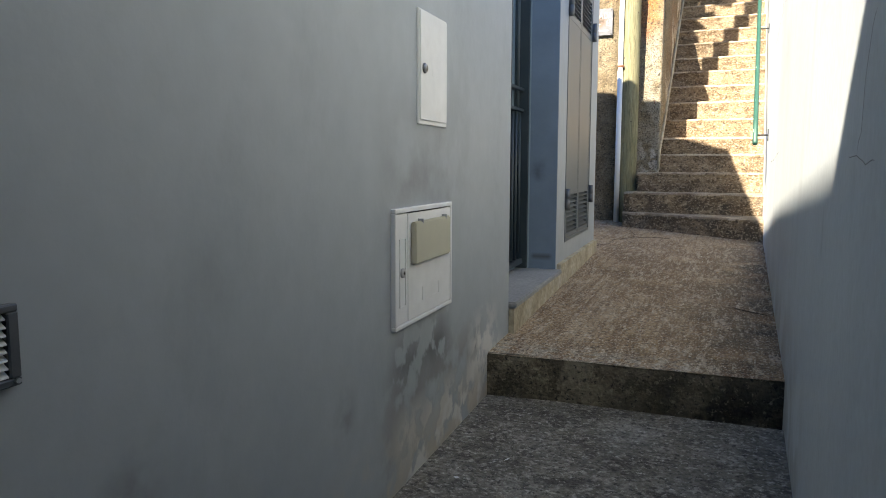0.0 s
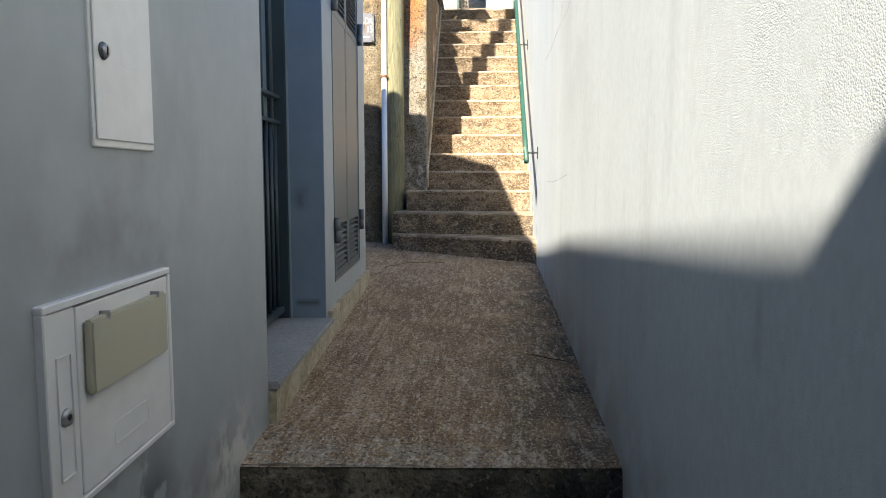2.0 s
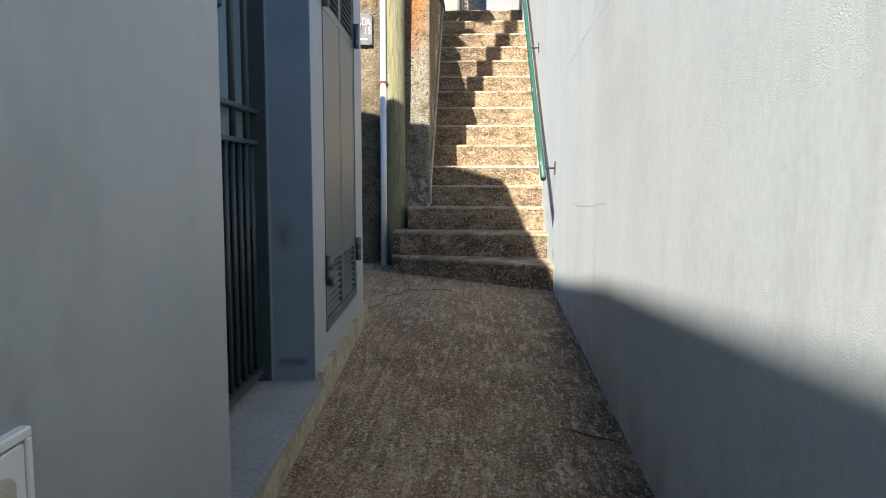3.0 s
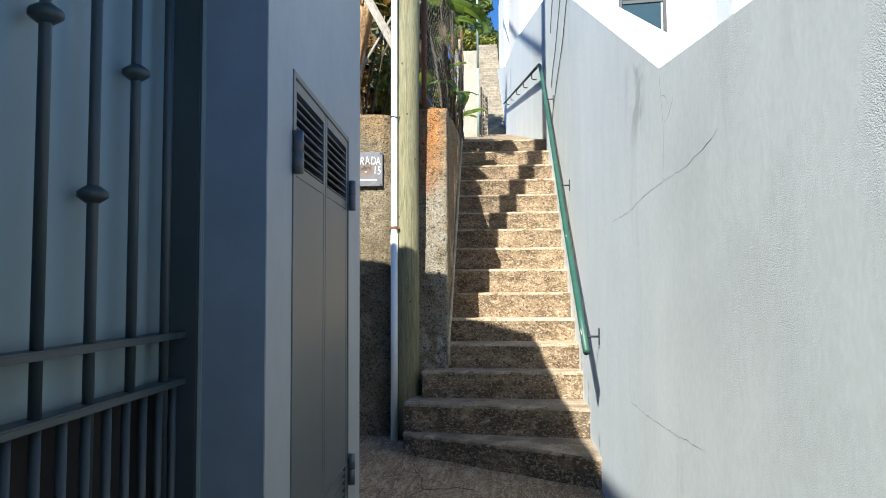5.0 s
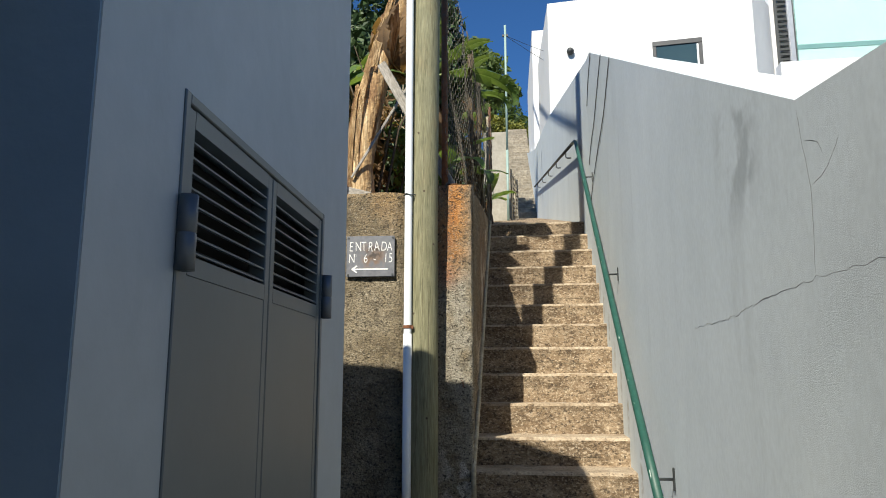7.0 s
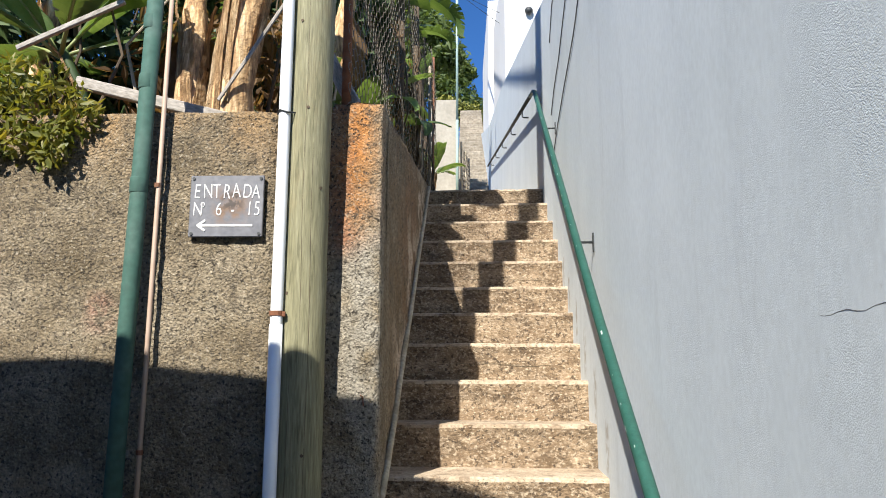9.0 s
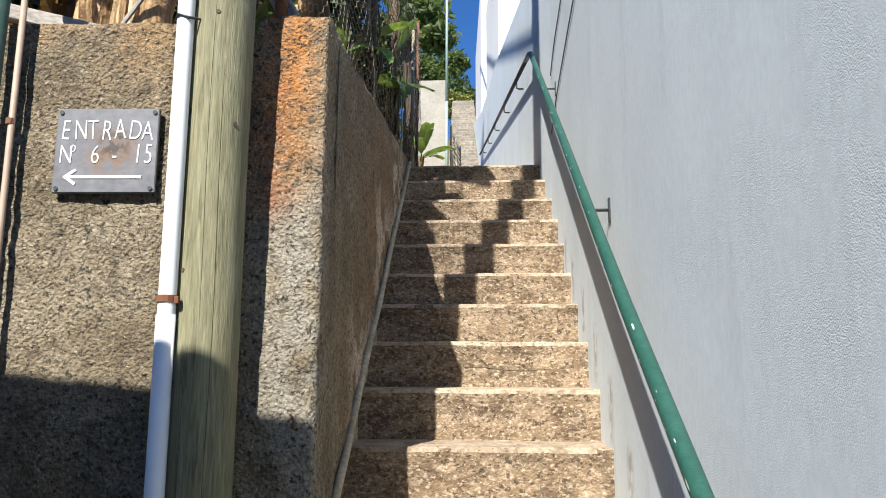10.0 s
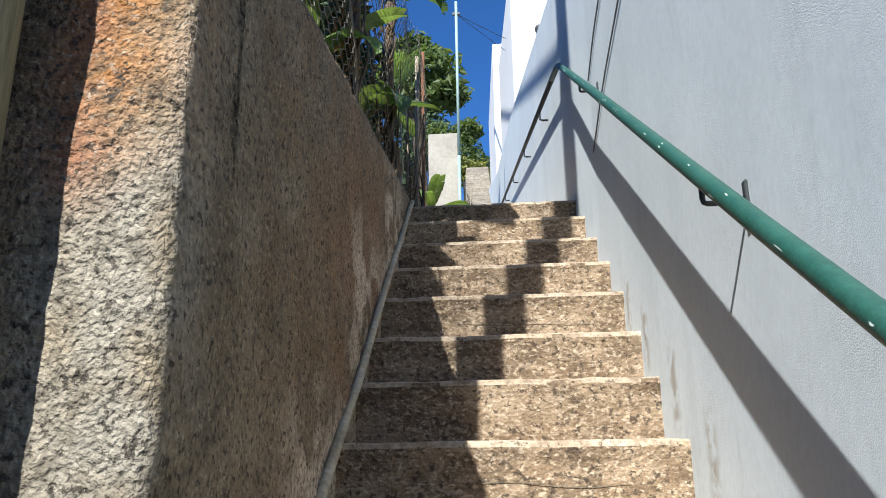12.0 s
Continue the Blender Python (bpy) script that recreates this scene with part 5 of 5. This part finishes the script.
def twining(y0, z0, height, reach, turns, radius, seed):
    """A dead vine wound round a post."""
    pts = []
    for i in range(26):
        f = i / 25
        w = noise.noise_vector(Vector((seed * 3.1, f * 4, 0))) * 0.03
        a = turns * f * 6.28 + seed
        pts.append((-0.02 + reach * math.cos(a) + w.x, y0 + reach * math.sin(a) + w.y, z0 + height * f))
    return tube(bmesh.new(), pts, [radius * (1.1 - 0.7 * i / 25) for i in range(26)], 6)


for k in range(12):
    r = random.Random(300 + k)
    y = 2.02 if k < 4 else 3.07 if k < 10 else 4.75
    part("vine_stalk", twining(y + r.uniform(-0.05, 0.05), 0.148 * y - 0.1, r.uniform(1.2, 2.0), r.uniform(0.025, 0.055), r.uniform(1.0, 3.0), r.uniform(0.008, 0.015), k), TWIG, fence, smooth=True)
for k in range(14):
    r = random.Random(340 + k)
    y = r.uniform(2.6, 5.1)
    z = 0.148 * y - 0.08
    h = r.uniform(0.6, 1.5)
    x = r.uniform(-0.14, -0.02)
    part("vine_stalk", tube(bmesh.new(), [(x, y, z), (x + r.uniform(-0.03, 0.03), y + r.uniform(-0.06, 0.06), z + h * 0.5), (x + r.uniform(-0.06, 0.05), y + r.uniform(-0.15, 0.15), z + h)], [0.010, 0.008, 0.004], 6), PALE_STALK if k % 4 == 0 else TWIG, fence)
crown("dead_vine", foliage(900, [((-0.06, 2.0, 0.8), (0.07, 0.10, 0.8)), ((-0.06, 3.07, 1.1), (0.08, 0.12, 0.9)), ((-0.12, 3.4, 0.7), (0.1, 0.6, 0.3)), ((-0.1, 4.8, 0.9), (0.06, 0.12, 0.4))], 0.030, 44, 0.3), DRYLEAF, fence)["kind"] = "stuff"

# ---- beyond the stair head ----
# cream render, its colour lowered to stand in for leaf shade
CREAM = shade("leaf_shaded_cream_render", [(0.26, 0.24, 0.195), (0.36, 0.335, 0.28)], 3, 0.85, 0.3, 40, fine=(20, 0.1))
solid("garden_wall", slab(-0.88, -0.40, 18.0, 18.18, 3.9, 6.62, 0.01, 1), CREAM, "short cream-white rendered garden wall", "wall", kind="structure")
PALE_METAL = shade("pale_green_metal", [(0.20, 0.30, 0.27), (0.30, 0.40, 0.36)], 5, 0.6)
lp = empty("metal_pole", pose(-0.39, 17.93, 4.6), "slim green and white metal pole with overhead wires", "pole")
part("shaft", tube(bmesh.new(), [(0, 0, 0), (0, 0, 1.6)], 0.026, 12), PALE_METAL, lp, smooth=True)
part("upper_shaft", tube(bmesh.new(), [(0, 0, 1.6), (0, 0, 4.35)], 0.023, 12), PALE_METAL, lp, smooth=True)
part("insulator", slab(-0.06, 0.06, -0.02, 0.02, 4.1, 4.14), IRON, lp)
for dx, dz in ((5.0, 0.0), (6.0, 0.9)):
    pts = [(f * dx, f * 6, 4.12 + dz * f - 1.2 * f * (1 - f)) for f in (i / 12 for i in range(13))]
    part("wire", tube(bmesh.new(), pts, 0.006, 4), IRON, lp)
net2 = empty("netting_fence", pose(-0.33, 18.3, 4.7), "leaning wire netting panel beside the ramp", "fence")
part("netting", netting(4.4, lambda y: 0.0 + 0.225 * y, lambda y: 1.15 + 0.225 * y, 0.11, 0.006, 0.05), WIRE, net2)["kind"] = "stuff"
for y in (0, 2.2, 4.4):
    part("post", tube(bmesh.new(), [(0, y, 0.225 * y - 0.3), (0, y, 0.225 * y + 1.2)], 0.02, 8), PALE_STALK, net2)


def tree(name, x, y, z, height, blobs, count, size, seed, material, label, limbs=6, narrow=0.45):
    r = random.Random(seed)
    t = empty(name, pose(x, y, z), label, "tree")
    trunk = bmesh.new()
    pts = [(0.15 * math.sin(f * 3 + seed), 0.1 * math.cos(f * 2), height * f) for f in (i / 7 for i in range(8))]
    tube(trunk, pts, [0.16 * (1 - 0.6 * i / 7) for i in range(8)], 10)
    part("trunk", trunk, TWIG, t, smooth=True)
    for k in range(limbs):
        c, rad = blobs[k % len(blobs)]
        a = Vector(pts[4 + k % 4])
        b = Vector(c) + Vector([r.uniform(-0.6, 0.6) * q for q in rad])
        part("limb", tube(bmesh.new(), [a, a.lerp(b, 0.5) + Vector((0, 0, 0.15)), b], [0.06, 0.035, 0.01], 6), TWIG, t)
    if count:
        crown("crown", foliage(count, blobs, size, seed, narrow), material, t)
    return t


tree("garden_tree", -1.25, 20.5, 4.6, 4.6, [((0.1, 0, 4.6), (0.75, 0.6, 0.4)), ((-0.5, 0, 4.1), (0.6, 0.6, 0.4)), ((0.5, 0, 4.0), (0.45, 0.5, 0.3)), ((-0.2, 0.2, 5.1), (0.5, 0.5, 0.3))], 2600, 0.11, 71, TREELEAF, "feathery green tree behind the white wall", 7)
tree("dark_tree", -1.6, 37, 10.4, 4.2, [((0, 0, 3.8), (1.3, 1.0, 0.9)), ((0.8, 0, 3.0), (0.9, 0.9, 0.8)), ((-0.8, 0, 4.6), (1.0, 0.9, 0.8)), ((0.5, 0, 4.9), (0.7, 0.7, 0.5))], 4200, 0.13, 72, TREELEAF, "dark leafy tree above the upper stair", 7)
tree("pine_tree", -3.4, 38, 10.4, 6.5, [((0, 0, 5.5), (1.4, 1.0, 1.3)), ((0.3, 0, 7.0), (1.0, 0.8, 0.9)), ((-0.6, 0, 4.0), (1.3, 1.0, 0.9))], 3500, 0.15, 74, DARKLEAF, "tall dark tree further up the hill", 6)
tree("bare_tree", 0.4, 38, 10.6, 4.2, [((0, 0, 4.0), (0.9, 0.6, 0.9)), ((0.3, 0, 4.8), (0.6, 0.5, 0.6))], 260, 0.05, 75, DRYLEAF, "nearly bare grey twiggy tree on the hill", 26)
hedge = empty("yellow_hedge", pose(-0.9, 34.5, 11.0), "yellow-green hedge at the top of the upper stair", "hedge")
part("stem", tube(bmesh.new(), [(0, 0, -0.6), (0, 0, 1.2)], 0.05, 8), TWIG, hedge)
crown("crown", foliage(3600, [((0.2, 0, 1.2), (0.9, 0.5, 0.7)), ((0.9, 0, 0.7), (0.6, 0.5, 0.6)), ((-0.7, 0, 1.6), (0.7, 0.5, 0.6)), ((0.6, 0.2, 0.2), (0.8, 0.5, 0.6))], 0.09, 76), shade("hedge_leaf", [(0.06, 0.08, 0.012), (0.14, 0.15, 0.02), (0.24, 0.22, 0.03)], 1.5, 0.6), hedge)

# small things on the walkway
def ground_z(x, y):
    return 0.155 - 0.02 * (x + 0.34) + 0.028 * (y - 3.1) + 0.006 * noise.noise(Vector((x * 3, y * 3, 0)))


pts = [(0.545 + 0.031 * i, 4.354 - 0.018 * i + 0.006 * math.sin(i * 1.7), ground_z(0.545 + 0.031 * i, 4.354 - 0.018 * i) + 0.003) for i in range(7)]
solid("twig", tube(bmesh.new(), pts, [0.001] + [0.0026] * 5 + [0.001], 6), TWIG, "thin dark twig lying on the walkway", "twig")
for route in ([(-0.50, 6.3), (-0.42, 6.5), (-0.44, 6.75), (-0.30, 7.0), (-0.36, 7.3), (-0.45, 7.6)], [(-0.30, 7.0), (-0.10, 7.06), (0.02, 7.02)]):
    pts = []
    for (xa, ya), (xb, yb) in zip(route, route[1:]):
        for i in range(7):
            f = i / 7
            w = noise.noise_vector(Vector((xa + f * (xb - xa), ya + f * (yb - ya), 8)) * 15)
            x, y = xa + f * (xb - xa) + 0.02 * w.x, ya + f * (yb - ya) + 0.02 * w.y
            pts.append((x, y, ground_z(x, y) + 0.001))
    solid("floor_crack", tube(bmesh.new(), pts, 0.0024, 5), TWIG, "dark crack across the walkway concrete", "crack", kind="structure")
for k in range(9):
    r = random.Random(700 + k)
    x, y = r.uniform(-0.2, 0.65), r.uniform(1.6, 6.4)
    z = ground_z(x, y) + 0.003 if y > 3.25 else -0.015 - 0.0115 * (3.12 - y) + 0.003
    bm = bmesh.new()
    a = r.uniform(0, 6.28)
    u, w = Vector((math.cos(a), math.sin(a), 0)) * r.uniform(0.008, 0.018), Vector((-math.sin(a), math.cos(a), 0.2)) * 0.006
    c = Vector((x, y, z))
    bm.faces.new([bm.verts.new(p) for p in (c - u, c + w, c + u, c - w)])
    bmesh.ops.solidify(bm, geom=bm.faces[:], thickness=0.0015)
    solid("dry_leaf", bm, DRYLEAF if k % 3 else ENAMEL, "small dry leaf scrap on the concrete" if k % 3 else "tiny pale paper scrap on the concrete", "litter", group="litter on the floor")
